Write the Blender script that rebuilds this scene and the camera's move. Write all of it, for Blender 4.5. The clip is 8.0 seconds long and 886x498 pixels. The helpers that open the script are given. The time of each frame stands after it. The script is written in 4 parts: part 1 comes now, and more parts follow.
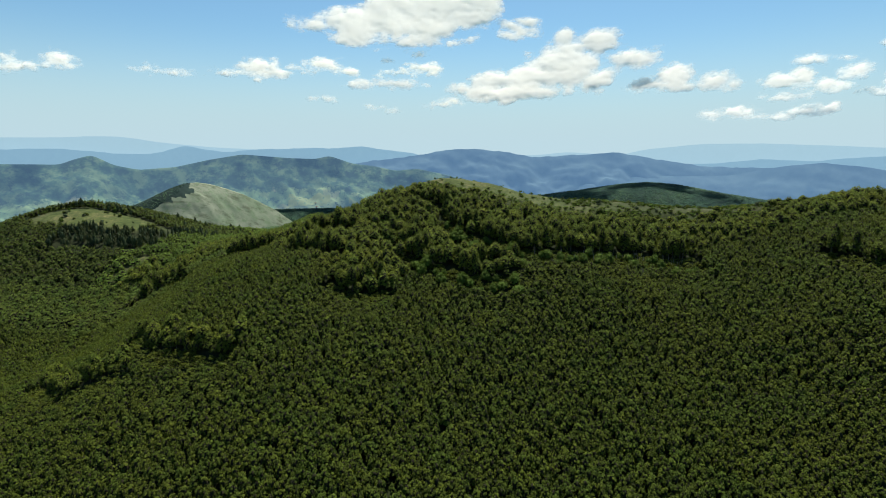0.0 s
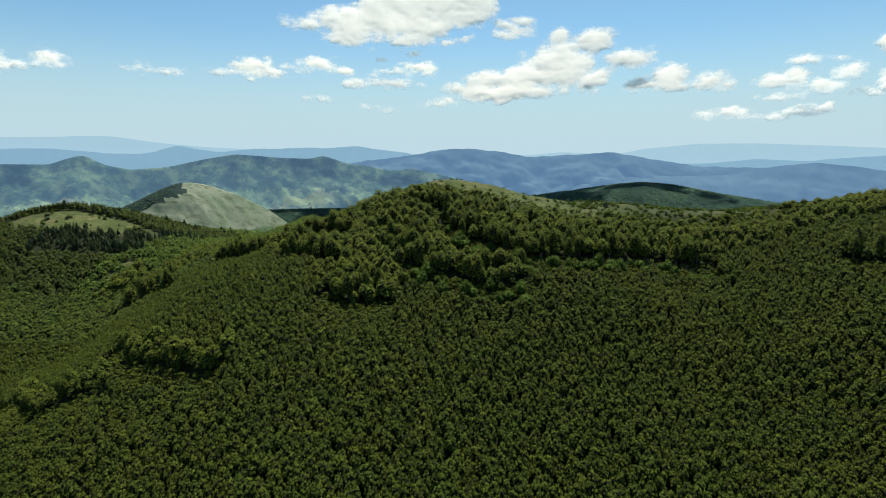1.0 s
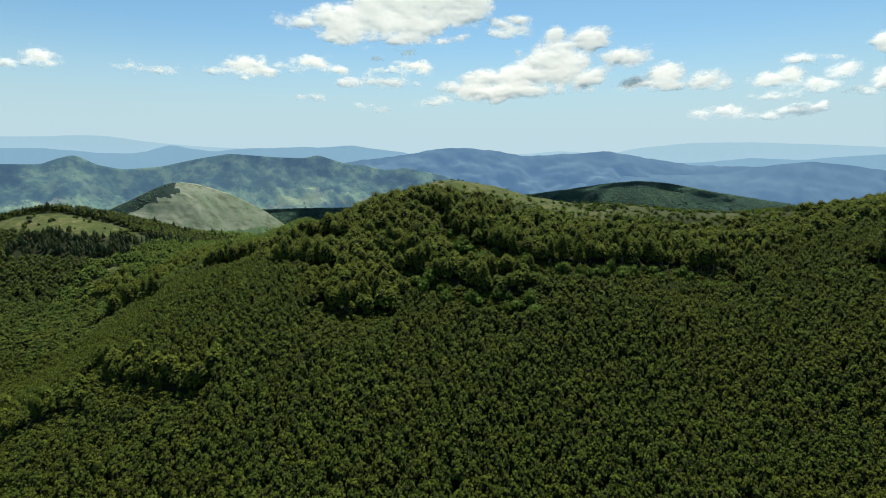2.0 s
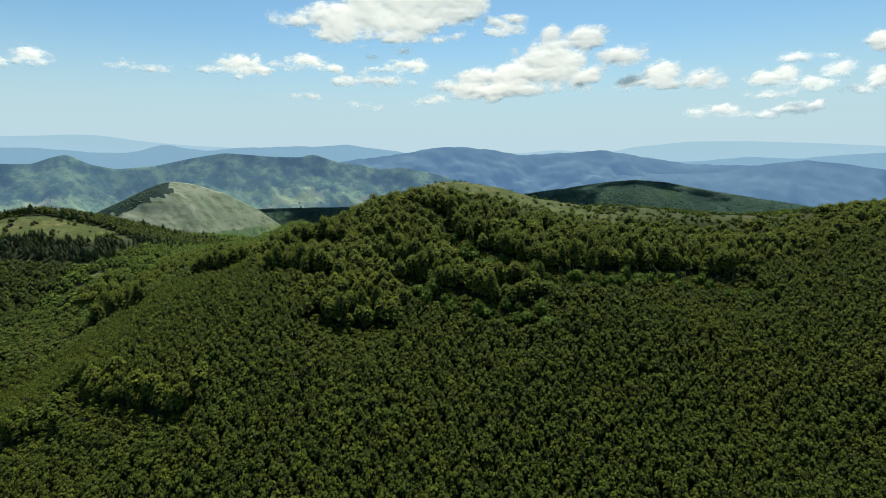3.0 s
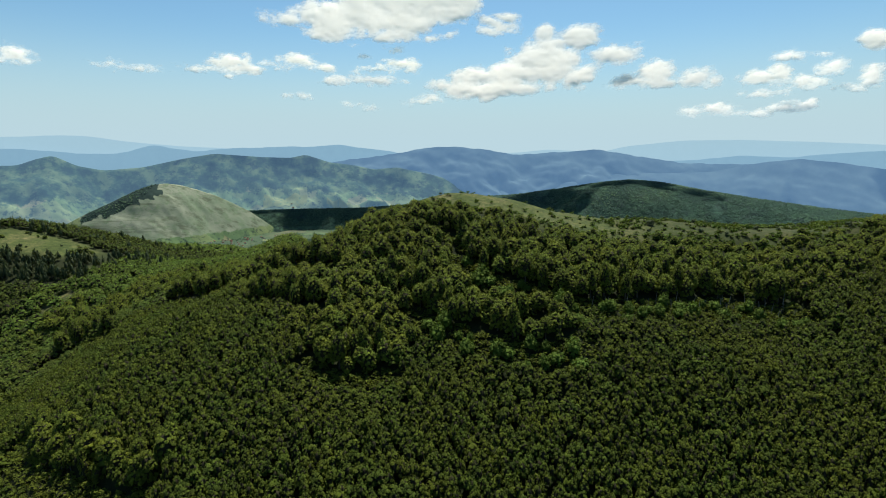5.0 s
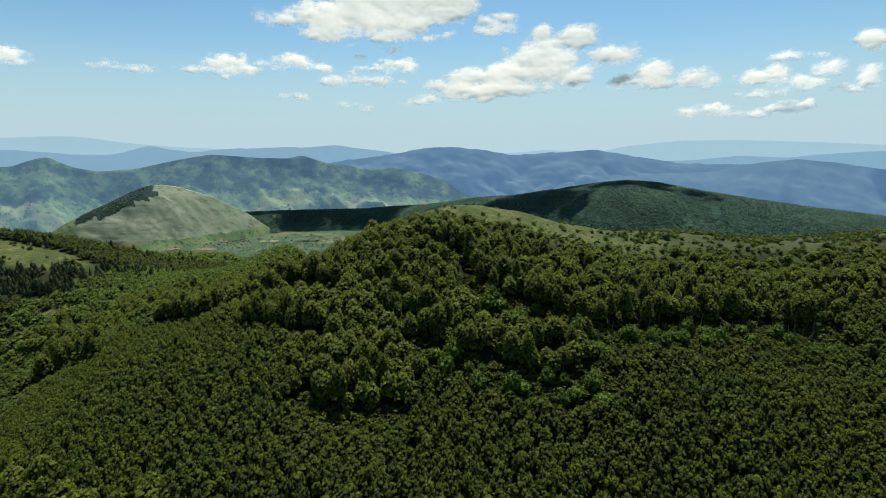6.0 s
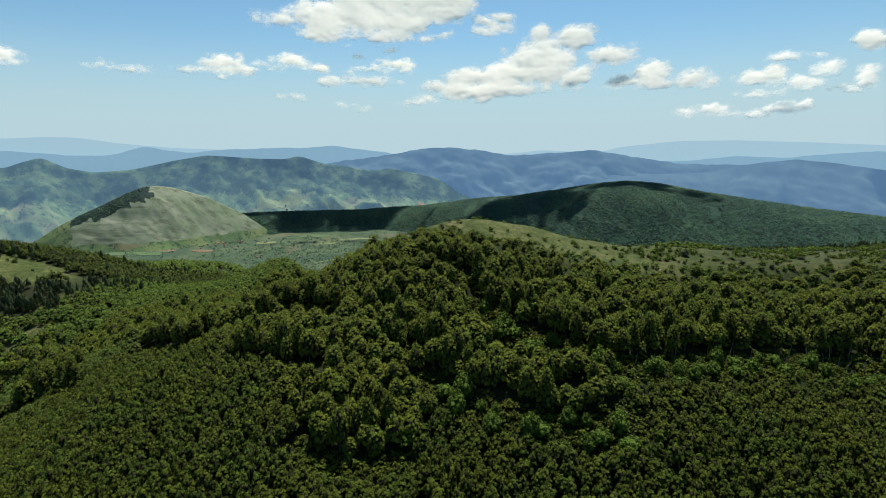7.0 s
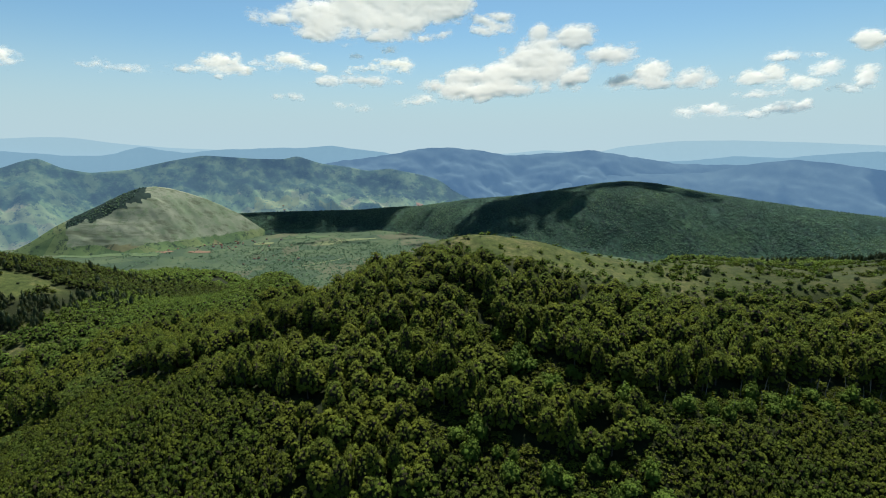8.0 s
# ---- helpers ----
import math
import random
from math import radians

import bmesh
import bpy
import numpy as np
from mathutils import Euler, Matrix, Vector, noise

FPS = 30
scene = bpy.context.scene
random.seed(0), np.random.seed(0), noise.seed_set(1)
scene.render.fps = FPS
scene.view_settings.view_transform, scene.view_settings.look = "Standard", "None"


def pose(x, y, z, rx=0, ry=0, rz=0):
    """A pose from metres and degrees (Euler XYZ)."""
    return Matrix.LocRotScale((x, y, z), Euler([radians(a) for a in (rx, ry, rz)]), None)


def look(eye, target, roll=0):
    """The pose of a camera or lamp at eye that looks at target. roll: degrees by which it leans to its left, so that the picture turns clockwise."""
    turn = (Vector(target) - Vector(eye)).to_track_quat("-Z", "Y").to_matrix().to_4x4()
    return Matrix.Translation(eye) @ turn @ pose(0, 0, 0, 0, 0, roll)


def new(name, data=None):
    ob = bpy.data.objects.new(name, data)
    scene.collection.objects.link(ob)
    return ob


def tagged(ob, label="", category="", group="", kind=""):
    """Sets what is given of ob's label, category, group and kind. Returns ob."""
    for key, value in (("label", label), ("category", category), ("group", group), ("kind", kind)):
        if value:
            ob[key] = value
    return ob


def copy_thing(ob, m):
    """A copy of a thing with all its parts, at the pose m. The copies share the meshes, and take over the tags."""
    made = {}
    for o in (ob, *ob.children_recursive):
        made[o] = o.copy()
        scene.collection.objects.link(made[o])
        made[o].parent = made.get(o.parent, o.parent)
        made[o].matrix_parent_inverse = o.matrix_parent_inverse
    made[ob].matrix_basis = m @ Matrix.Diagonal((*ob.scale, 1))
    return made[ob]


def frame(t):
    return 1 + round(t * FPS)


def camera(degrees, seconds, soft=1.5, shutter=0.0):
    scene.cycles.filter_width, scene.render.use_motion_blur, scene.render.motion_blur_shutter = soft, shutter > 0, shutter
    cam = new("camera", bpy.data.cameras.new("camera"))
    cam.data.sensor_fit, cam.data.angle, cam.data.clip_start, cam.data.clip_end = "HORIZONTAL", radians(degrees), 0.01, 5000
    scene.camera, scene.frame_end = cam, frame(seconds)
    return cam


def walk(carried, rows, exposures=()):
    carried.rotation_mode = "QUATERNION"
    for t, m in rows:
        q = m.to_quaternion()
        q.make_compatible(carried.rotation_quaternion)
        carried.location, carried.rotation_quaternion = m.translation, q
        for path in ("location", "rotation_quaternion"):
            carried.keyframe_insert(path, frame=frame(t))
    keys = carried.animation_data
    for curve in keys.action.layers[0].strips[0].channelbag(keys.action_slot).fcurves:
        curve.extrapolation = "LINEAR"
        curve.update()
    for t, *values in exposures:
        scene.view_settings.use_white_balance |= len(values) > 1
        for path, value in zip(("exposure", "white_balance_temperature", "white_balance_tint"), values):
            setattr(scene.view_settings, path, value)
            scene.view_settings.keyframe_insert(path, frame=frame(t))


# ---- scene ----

cam = camera(82.3, 8.0, soft=1.0)
# seconds, eye x, y, z, yaw, pitch, roll
ROWS = [
    (0.0, 0.64, -0.41, -0.99, 0.02, -11.24, 0.09),
    (0.5, -1.12, 7.97, -0.99, -0.29, -11.23, 0.10),
    (1.0, -2.86, 16.34, -0.94, -0.58, -11.26, 0.10),
    (1.5, -4.59, 24.71, -0.88, -0.86, -11.30, 0.08),
    (3.0, -9.69, 49.75, -0.52, -1.61, -11.45, -0.01),
    (3.5, -11.36, 58.08, -0.04, -1.83, -11.49, -0.05),
    (4.0, -13.02, 66.41, 1.45, -2.04, -11.52, -0.10),
    (4.5, -14.66, 74.72, 2.57, -2.23, -11.53, -0.15),
    (6.0, -19.49, 99.63, 9.34, -2.73, -11.56, -0.26),
    (6.5, -21.07, 107.92, 12.06, -2.88, -11.57, -0.29),
    (7.0, -22.63, 116.19, 14.99, -3.01, -11.58, -0.30),
    (7.5, -24.18, 124.46, 18.03, -3.13, -11.61, -0.30),
    (8.0, -25.72, 132.73, 20.63, -3.24, -11.65, -0.29),
]
walk(cam, [(t, pose(x, y, z, 90 + pitch, 0, yaw) @ pose(0, 0, 0, 0, 0, roll)) for t, x, y, z, yaw, pitch, roll in ROWS],
     exposures=((0.0, 0.85), (3.0, 0.83), (6.0, 0.77), (8.0, 0.73)))

# ---- light: high sun ahead, fair-weather sky ----
SUN_AZ, SUN_EL = 14.0, 66.0  # degrees to the right of +y, above the horizon
world = bpy.data.worlds.new("sky")
world.use_nodes = True
scene.world = world
wn = world.node_tree
sky = wn.nodes.new("ShaderNodeTexSky")
sky.sky_type, sky.sun_disc = "NISHITA", False
sky.sun_elevation, sky.sun_rotation = radians(SUN_EL), radians(SUN_AZ)
sky.altitude, sky.air_density, sky.dust_density, sky.ozone_density = 300, 1.0, 1.2, 1.5
up = wn.nodes.new("ShaderNodeSeparateXYZ")
wn.links.new(wn.nodes.new("ShaderNodeTexCoord").outputs["Generated"], up.inputs[0])
low = wn.nodes.new("ShaderNodeMapRange")  # pale haze low over the horizon
low.inputs["From Min"].default_value, low.inputs["From Max"].default_value = -0.02, 0.245
low.interpolation_type = "SMOOTHERSTEP"
wn.links.new(up.outputs[2], low.inputs["Value"])
air = wn.nodes.new("ShaderNodeMix")
air.data_type = "RGBA"
air.inputs[6].default_value = (5.35, 7.2, 8.0, 1)
wn.links.new(low.outputs[0], air.inputs[0])
tint = wn.nodes.new("ShaderNodeMix")
tint.data_type, tint.blend_type = "RGBA", "MULTIPLY"
tint.inputs[0].default_value, tint.inputs[7].default_value = 1.0, (0.87, 1.22, 1.28, 1)
wn.links.new(sky.outputs[0], tint.inputs[6])
wn.links.new(tint.outputs[2], air.inputs[7])
wn.links.new(air.outputs[2], wn.nodes["Background"].inputs[0])
wn.nodes["Background"].inputs[1].default_value = 0.0543
sun = new("sun", bpy.data.lights.new("sun", "SUN"))
sun.data.energy, sun.data.angle, sun.data.color = 5.0, radians(0.53), (1.0, 0.95, 0.83)
sun.matrix_basis = look((math.sin(radians(SUN_AZ)) * 900, math.cos(radians(SUN_AZ)) * 900, 900 * math.tan(radians(SUN_EL))), (0, 0, 0))


# ---- materials ----
def material(name, rough=0.9):
    m = bpy.data.materials.new(name)
    m.use_nodes = True
    b = m.node_tree.nodes["Principled BSDF"]
    b.inputs["Roughness"].default_value = rough
    b.inputs["Specular IOR Level"].default_value = 0.15
    return m, m.node_tree, b


def coords(nt):
    return nt.nodes.new("ShaderNodeTexCoord").outputs["Object"]


def noise_node(nt, vec, scale, detail=4.0, rough=0.6, dist=0.0):
    n = nt.nodes.new("ShaderNodeTexNoise")
    n.inputs["Scale"].default_value, n.inputs["Detail"].default_value = scale, detail
    n.inputs["Roughness"].default_value, n.inputs["Distortion"].default_value = rough, dist
    if vec is not None:
        nt.links.new(vec, n.inputs["Vector"])
    return n.outputs["Fac"]


def ramp(nt, fac, stops):
    r = nt.nodes.new("ShaderNodeValToRGB")
    while len(r.color_ramp.elements) < len(stops):
        r.color_ramp.elements.new(0.5)
    for e, (p, c) in zip(r.color_ramp.elements, stops):
        e.position, e.color = p, (*c, 1)
    nt.links.new(fac, r.inputs[0])
    return r.outputs[0]


def mixed(nt, fac, a, b, mode="MIX"):
    n = nt.nodes.new("ShaderNodeMix")
    n.data_type, n.blend_type = "RGBA", mode
    for sock, v in ((n.inputs[0], fac), (n.inputs[6], a), (n.inputs[7], b)):
        if isinstance(v, (int, float)):
            sock.default_value = v
        elif isinstance(v, tuple):
            sock.default_value = (*v, 1)
        else:
            nt.links.new(v, sock)
    return n.outputs[2]


def maths(nt, op, a, b=None, clamp=False):
    n = nt.nodes.new("ShaderNodeMath")
    n.operation, n.use_clamp = op, clamp
    for sock, v in zip(n.inputs, (a, b)):
        if v is None:
            continue
        if isinstance(v, (int, float)):
            sock.default_value = v
        else:
            nt.links.new(v, sock)
    return n.outputs[0]


def bump(nt, b, height, strength=0.5, distance=0.1):
    n = nt.nodes.new("ShaderNodeBump")
    n.inputs["Strength"].default_value, n.inputs["Distance"].default_value = strength, distance
    nt.links.new(height, n.inputs["Height"])
    nt.links.new(n.outputs[0], b.inputs["Normal"])


def attribute(nt, name):
    n = nt.nodes.new("ShaderNodeAttribute")
    n.attribute_name = name
    return n.outputs["Fac"]


def leaf_material(name, dark, mid, light, warm, tree_scale=0.33):
    """Foliage: tone by leaf clump, by tree and by stand, with light passing through."""
    m, nt, b = material(name, 0.8)
    b.inputs["Specular IOR Level"].default_value = 0.1
    vec = coords(nt)
    geo = nt.nodes.new("ShaderNodeNewGeometry").outputs["Random Per Island"]
    obj = nt.nodes.new("ShaderNodeObjectInfo").outputs["Random"]
    trees = noise_node(nt, vec, tree_scale, 2.0)
    col = ramp(nt, trees, [(0.32, dark), (0.5, mid), (0.68, light)])
    stand = noise_node(nt, vec, 0.012, 3.0)
    col = mixed(nt, ramp(nt, stand, [(0.45, (0, 0, 0)), (0.65, (0.3, 0.3, 0.3))]), col, warm)
    kinds = noise_node(nt, vec, 0.09, 2.0)  # olive and cool green trees mixed
    col = mixed(nt, 1.0, col, ramp(nt, kinds, [(0.38, (0.9, 1.0, 1.06)), (0.5, (1.0, 1.0, 1.0)), (0.62, (1.07, 1.02, 0.93))]), "MULTIPLY")
    tone = maths(nt, "MULTIPLY_ADD", geo, 0.54)
    nt.nodes[-1].inputs[2].default_value = 0.73
    tone = maths(nt, "MULTIPLY", tone, maths(nt, "ADD", maths(nt, "MULTIPLY", obj, 0.3), 0.85))
    col = mixed(nt, 1.0, col, tone, "MULTIPLY")
    nt.links.new(col, b.inputs["Base Color"])
    bump(nt, b, noise_node(nt, vec, 2.6, 3.0, 0.7), 1.0, 0.5)
    tr = nt.nodes.new("ShaderNodeBsdfTranslucent")
    nt.links.new(mixed(nt, 1.0, col, (1.3, 1.25, 0.5), "MULTIPLY"), tr.inputs[0])
    mx = nt.nodes.new("ShaderNodeMixShader")
    mx.inputs[0].default_value = 0.2
    nt.links.new(b.outputs[0], mx.inputs[1])
    nt.links.new(tr.outputs[0], mx.inputs[2])
    nt.links.new(mx.outputs[0], nt.nodes["Material Output"].inputs["Surface"])
    return m


LEAF = leaf_material("beech_leaves", (0.0388, 0.0546, 0.0086), (0.0620, 0.0826, 0.0101), (0.0924, 0.1154, 0.0128), (0.0758, 0.0848, 0.0110))
LEAF_BRIGHT = leaf_material("fresh_leaves", (0.0417, 0.0703, 0.0101), (0.0605, 0.0955, 0.0131), (0.0829, 0.1228, 0.0190), (0.0641, 0.0882, 0.0142))
COPPICE = leaf_material("coppice_leaves", (0.0270, 0.0414, 0.0058), (0.0438, 0.0619, 0.0070), (0.0656, 0.0866, 0.0091), (0.0540, 0.0648, 0.0070))
# cooler green for the hollow, with a little haze put into the colour
LEAF_COOL = leaf_material("hollow_haze_leaves", (0.0290, 0.0450, 0.0078), (0.0460, 0.0678, 0.0104), (0.0687, 0.0908, 0.0130), (0.0506, 0.0645, 0.0097))
NEEDLE = leaf_material("pine_needles", (0.0350, 0.0502, 0.0245), (0.0491, 0.0677, 0.0328), (0.0677, 0.0877, 0.0409), (0.0549, 0.0654, 0.0328))


def bark_material():
    m, nt, b = material("grey_bark")
    vec = coords(nt)
    nt.links.new(ramp(nt, noise_node(nt, vec, 3.0), [(0.3, (0.035, 0.0315, 0.0245)), (0.7, (0.091, 0.084, 0.07))]), b.inputs["Base Color"])
    bump(nt, b, noise_node(nt, vec, 8.0), 0.6, 0.05)
    return m


BARK = bark_material()


def crown_shade_material():
    """Near-black crown cores: the shade between leaf clumps is put into their colour."""
    m, nt, b = material("crown_gap_shade")
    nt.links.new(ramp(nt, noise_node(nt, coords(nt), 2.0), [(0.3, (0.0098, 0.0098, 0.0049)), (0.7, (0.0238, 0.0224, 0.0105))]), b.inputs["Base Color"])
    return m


CROWN_SHADE = crown_shade_material()


def stem_material():
    m, nt, b = material("weathered_dead_wood")
    nt.links.new(ramp(nt, noise_node(nt, coords(nt), 4.0), [(0.3, (0.11, 0.105, 0.09)), (0.7, (0.22, 0.21, 0.185))]), b.inputs["Base Color"])
    return m


STEM_BARK = stem_material()


def ground_material():
    """Dry grass where the cover is open, leaf litter under the trees, farmland far below."""
    m, nt, b = material("grass_and_soil", 1.0)
    b.inputs["Specular IOR Level"].default_value = 0.15
    vec = coords(nt)
    patch = noise_node(nt, vec, 0.05, 6.0, 0.65)
    tuft = noise_node(nt, vec, 0.6, 4.0, 0.7)
    grass = ramp(nt, patch, [(0.32, (0.027, 0.042, 0.0105)), (0.48, (0.046, 0.06, 0.017)), (0.6, (0.078, 0.08, 0.032)), (0.72, (0.11, 0.1, 0.05))])
    grass = mixed(nt, ramp(nt, tuft, [(0.38, (0.75, 0.75, 0.75)), (0.6, (0, 0, 0))]), grass, (0.034, 0.048, 0.013))
    worn = noise_node(nt, vec, 0.22, 5.0, 0.75)  # tussocks and thin, stony turf
    grass = mixed(nt, 1.0, grass, ramp(nt, worn, [(0.36, (0.55, 0.62, 0.55)), (0.5, (1.0, 1.0, 1.0)), (0.64, (1.5, 1.35, 1.35))]), "MULTIPLY")
    # leaf litter, taken near black: shade between the trees is in its colour too
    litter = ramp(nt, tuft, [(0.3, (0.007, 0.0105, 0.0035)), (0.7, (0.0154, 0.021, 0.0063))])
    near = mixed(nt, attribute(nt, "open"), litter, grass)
    # farmland tones lean blue: some valley haze is painted into them
    far_patch = noise_node(nt, vec, 0.004, 5.0, 0.62)
    shrubs = noise_node(nt, vec, 0.03, 5.0, 0.75)
    farm = ramp(nt, far_patch, [(0.34, (0.0252, 0.0462, 0.0294)), (0.48, (0.0385, 0.0644, 0.0378)), (0.62, (0.0574, 0.0826, 0.0462)), (0.72, (0.077, 0.084, 0.0525))])
    farm = mixed(nt, ramp(nt, shrubs, [(0.5, (0, 0, 0)), (0.6, (0.8, 0.8, 0.8))]), farm, (0.0315, 0.056, 0.042))
    plots = nt.nodes.new("ShaderNodeTexVoronoi")
    plots.inputs["Scale"].default_value = 0.0055
    nt.links.new(vec, plots.inputs["Vector"])
    plot = nt.nodes.new("ShaderNodeSeparateColor")
    nt.links.new(plots.outputs["Color"], plot.inputs[0])
    tone = ramp(nt, plot.outputs[0], [(0.0, (0.0224, 0.042, 0.0266)), (0.4, (0.042, 0.0665, 0.035)), (0.7, (0.063, 0.0875, 0.0434)), (0.93, (0.098, 0.084, 0.0546))])
    farm = mixed(nt, 0.45, farm, tone)
    nt.links.new(mixed(nt, attribute(nt, "valley"), near, farm), b.inputs["Base Color"])
    bump(nt, b, tuft, 0.5, 0.4)
    return m


GROUND = ground_material()


def hill_material(name, stops, scale, spots=None, spot_scale=0.03, relief=0.0, crowns=0.0):
    m, nt, b = material(name, 1.0)
    b.inputs["Specular IOR Level"].default_value = 0.15
    vec = coords(nt)
    col = ramp(nt, noise_node(nt, vec, scale, 6.0, 0.65), stops)
    if spots:
        col = mixed(nt, ramp(nt, noise_node(nt, vec, spot_scale, 5.0, 0.75), [(0.52, (0, 0, 0)), (0.62, (0.85, 0.85, 0.85))]), col, spots)
    if crowns:  # tree tops, each with its own tone
        v = nt.nodes.new("ShaderNodeTexVoronoi")
        v.inputs["Scale"].default_value = crowns
        nt.links.new(vec, v.inputs["Vector"])
        pick = nt.nodes.new("ShaderNodeSeparateColor")
        nt.links.new(v.outputs["Color"], pick.inputs[0])
        col = mixed(nt, 1.0, col, ramp(nt, pick.outputs[1], [(0.0, (0.6, 0.6, 0.65)), (0.6, (1, 1, 1)), (1.0, (1.4, 1.35, 1.25))]), "MULTIPLY")
    nt.links.new(col, b.inputs["Base Color"])
    if relief:
        bump(nt, b, noise_node(nt, vec, spot_scale * 2, 4.0, 0.7), 1.0, relief)
    return m


# ---- relief of the land ----
BUMPS = [  # x, y, height, radius: the hill
    (-30, 300, 16.4, 65), (30, 480, 10.8, 65), (-270, 300, -8.3, 65), (360, 480, -14.7, 95), (-390, 540, 14.4, 65), (-90, 180, 22.3, 65),
    (150, 480, -12.2, 65), (450, 270, -15.9, 140), (-420, 330, -19.0, 65), (150, 180, -11.1, 45), (-150, 540, -22.6, 65), (-150, 120, -20.3, 65),
    (-210, 360, 1.7, 45), (-30, 480, 19.3, 65), (-90, 390, -12.5, 45), (-450, 180, -26.3, 140), (-240, 570, -17.4, 65), (-300, 390, -13.4, 45),
]
SUMMIT = [(0, 374, 3.5, 35)]
SPURS = [(-300, 600, 4, 60), (-390, 590, 3, 60), (-220, 600, 5, 50), (-300, 715, 40, 60)]  # rise behind the knoll
HOLLOWS = [  # its hollows and lesser shoulders
    (-30, 90, 24.1, 65), (300, 360, 11.8, 65), (60, 270, 14.8, 45), (270, 240, 19.6, 65), (-120, 270, 11.3, 45), (-210, 180, -10.0, 65),
    (120, 390, 11.3, 45), (0, 390, 16.2, 45), (-330, 480, 14.9, 65), (30, 510, 27.9, 45), (-450, 570, 20.4, 65), (-240, 330, -33.4, 45),
    (270, 510, -16.8, 65), (-30, 510, 21.4, 65), (30, 150, -4.5, 45), (450, 360, -14.3, 95), (-450, 330, -18.3, 65), (0, 510, 22.2, 65),
]


def smooth(a, b, v):
    k = np.clip((v - a) / (b - a), 0, 1)
    return k * k * (3 - 2 * k)


def waves(x, y, size, seed, octaves=4):
    """Cheap rolling noise from sums of sines, about -1 to 1."""
    rng = np.random.RandomState(seed)
    out, amp = 0 * x, 0.6
    for _ in range(octaves):
        for _ in range(3):
            a, p = rng.uniform(0, 6.283, 2)
            out = out + amp / 1.8 * np.sin((x * math.cos(a) + y * math.sin(a)) * 6.283 / size + p)
        size, amp = size / 2.1, amp * 0.55
    return out


def rough_noise(x, y, size, seed, octaves=5):
    """Natural-looking relief, about -1 to 1."""
    shape = np.shape(x)
    return np.array([noise.fractal((a / size, b / size, seed * 7.3), 0.9, 2.1, octaves) for a, b in zip(np.ravel(x), np.ravel(y))]).reshape(shape)


def valley_height(x, y):
    r = np.hypot(x, y)
    return -590 + 190 * smooth(4300, 4800, r) + 8 * waves(x, y, 700, 3)


def height(x, y):
    """Ground height: the wooded hill with its shoulders, falling to the valley on all sides."""
    x, y = np.asarray(x, float), np.asarray(y, float)
    z = -194.8 + 7.98 * np.clip(x, -500, 350) / 100 + 39.88 * np.clip(y, -300, 340) / 100
    for a, b, h, r in BUMPS + SUMMIT + HOLLOWS + SPURS:
        z = z + h * np.exp(-((x - a) ** 2 + (y - b) ** 2) / (2 * r * r))
    back = 130 + 190 * smooth(60, 230, -x) + 120 * smooth(60, 250, x)
    dy = y - 280
    rho = np.hypot((x - 20) / np.where(x > 20, 480, 560), np.where(dy > 0, dy / back, dy / 620))
    z = z - 230 * np.clip(rho - 1, 0, 9) ** 1.25
    z = z - 0.55 * np.clip(y - 373, 0, 55) * smooth(-110, -60, x) * smooth(150, 90, x)
    z = z + 0.8 * waves(x, y, 60, 5)
    v = valley_height(x, y)
    k = smooth(-40, 40, z - v)
    return v + (z - v) * k


def mesh_of(name, verts, faces, smooth_shade=False):
    """A mesh from arrays; faces all have the same number of corners."""
    me = bpy.data.meshes.new(name)
    verts, faces = np.asarray(verts, np.float32), np.asarray(faces, np.int32)
    n, k = faces.shape
    me.vertices.add(len(verts))
    me.vertices.foreach_set("co", verts.ravel())
    me.loops.add(n * k)
    me.loops.foreach_set("vertex_index", faces.ravel())
    me.polygons.add(n)
    me.polygons.foreach_set("loop_start", np.arange(0, n * k, k, dtype=np.int32))
    me.update(calc_edges=True)
    if smooth_shade:
        me.polygons.foreach_set("use_smooth", np.ones(n, bool))
    me.validate()
    return me


def set_attribute(me, name, values):
    at = me.attributes.new(name, "FLOAT", "POINT")
    at.data.foreach_set("value", np.asarray(values, np.float32).ravel())


def grid_faces(rows, cols, closed=False):
    i, j = np.meshgrid(np.arange(rows - 1), np.arange(cols if closed else cols - 1), indexing="ij")
    j2 = (j + 1) % cols
    return np.stack([i * cols + j, i * cols + j2, (i + 1) * cols + j2, (i + 1) * cols + j], -1).reshape(-1, 4)


GRASS_EDGE = [(-45, 390), (-38, 381), (-32, 374), (-14, 363), (5, 352), (24, 346), (40, 338), (62, 332), (90, 331), (118, 331), (146, 331), (175, 332), (200, 331), (250, 345), (300, 372)]


def openness(x, y):
    """1 on open grass, 0 under trees: the bald summit, the plateau, the knoll and the hollow meadow."""
    x, y = np.asarray(x, float), np.asarray(y, float)
    wob = 4 * waves(x, y, 40, 9)
    ex, ey = zip(*GRASS_EDGE)
    summit = smooth(-3, 5, y - np.interp(x, ex, ey) + wob) * smooth(-42, -30, x) * smooth(300, 250, x) * (1 - 0.52 * smooth(50, 150, x))
    knoll = 1 - smooth(0.8, 1.1, np.hypot((x + 340) / 74, (y - 488) / 25) + wob / 30)
    meadow = 0.8 - 0.8 * smooth(0.5, 1.1, np.hypot((x + 226) / 52, (y - 418) / 40) + wob / 8)
    return np.clip(summit + knoll + meadow, 0, 1)


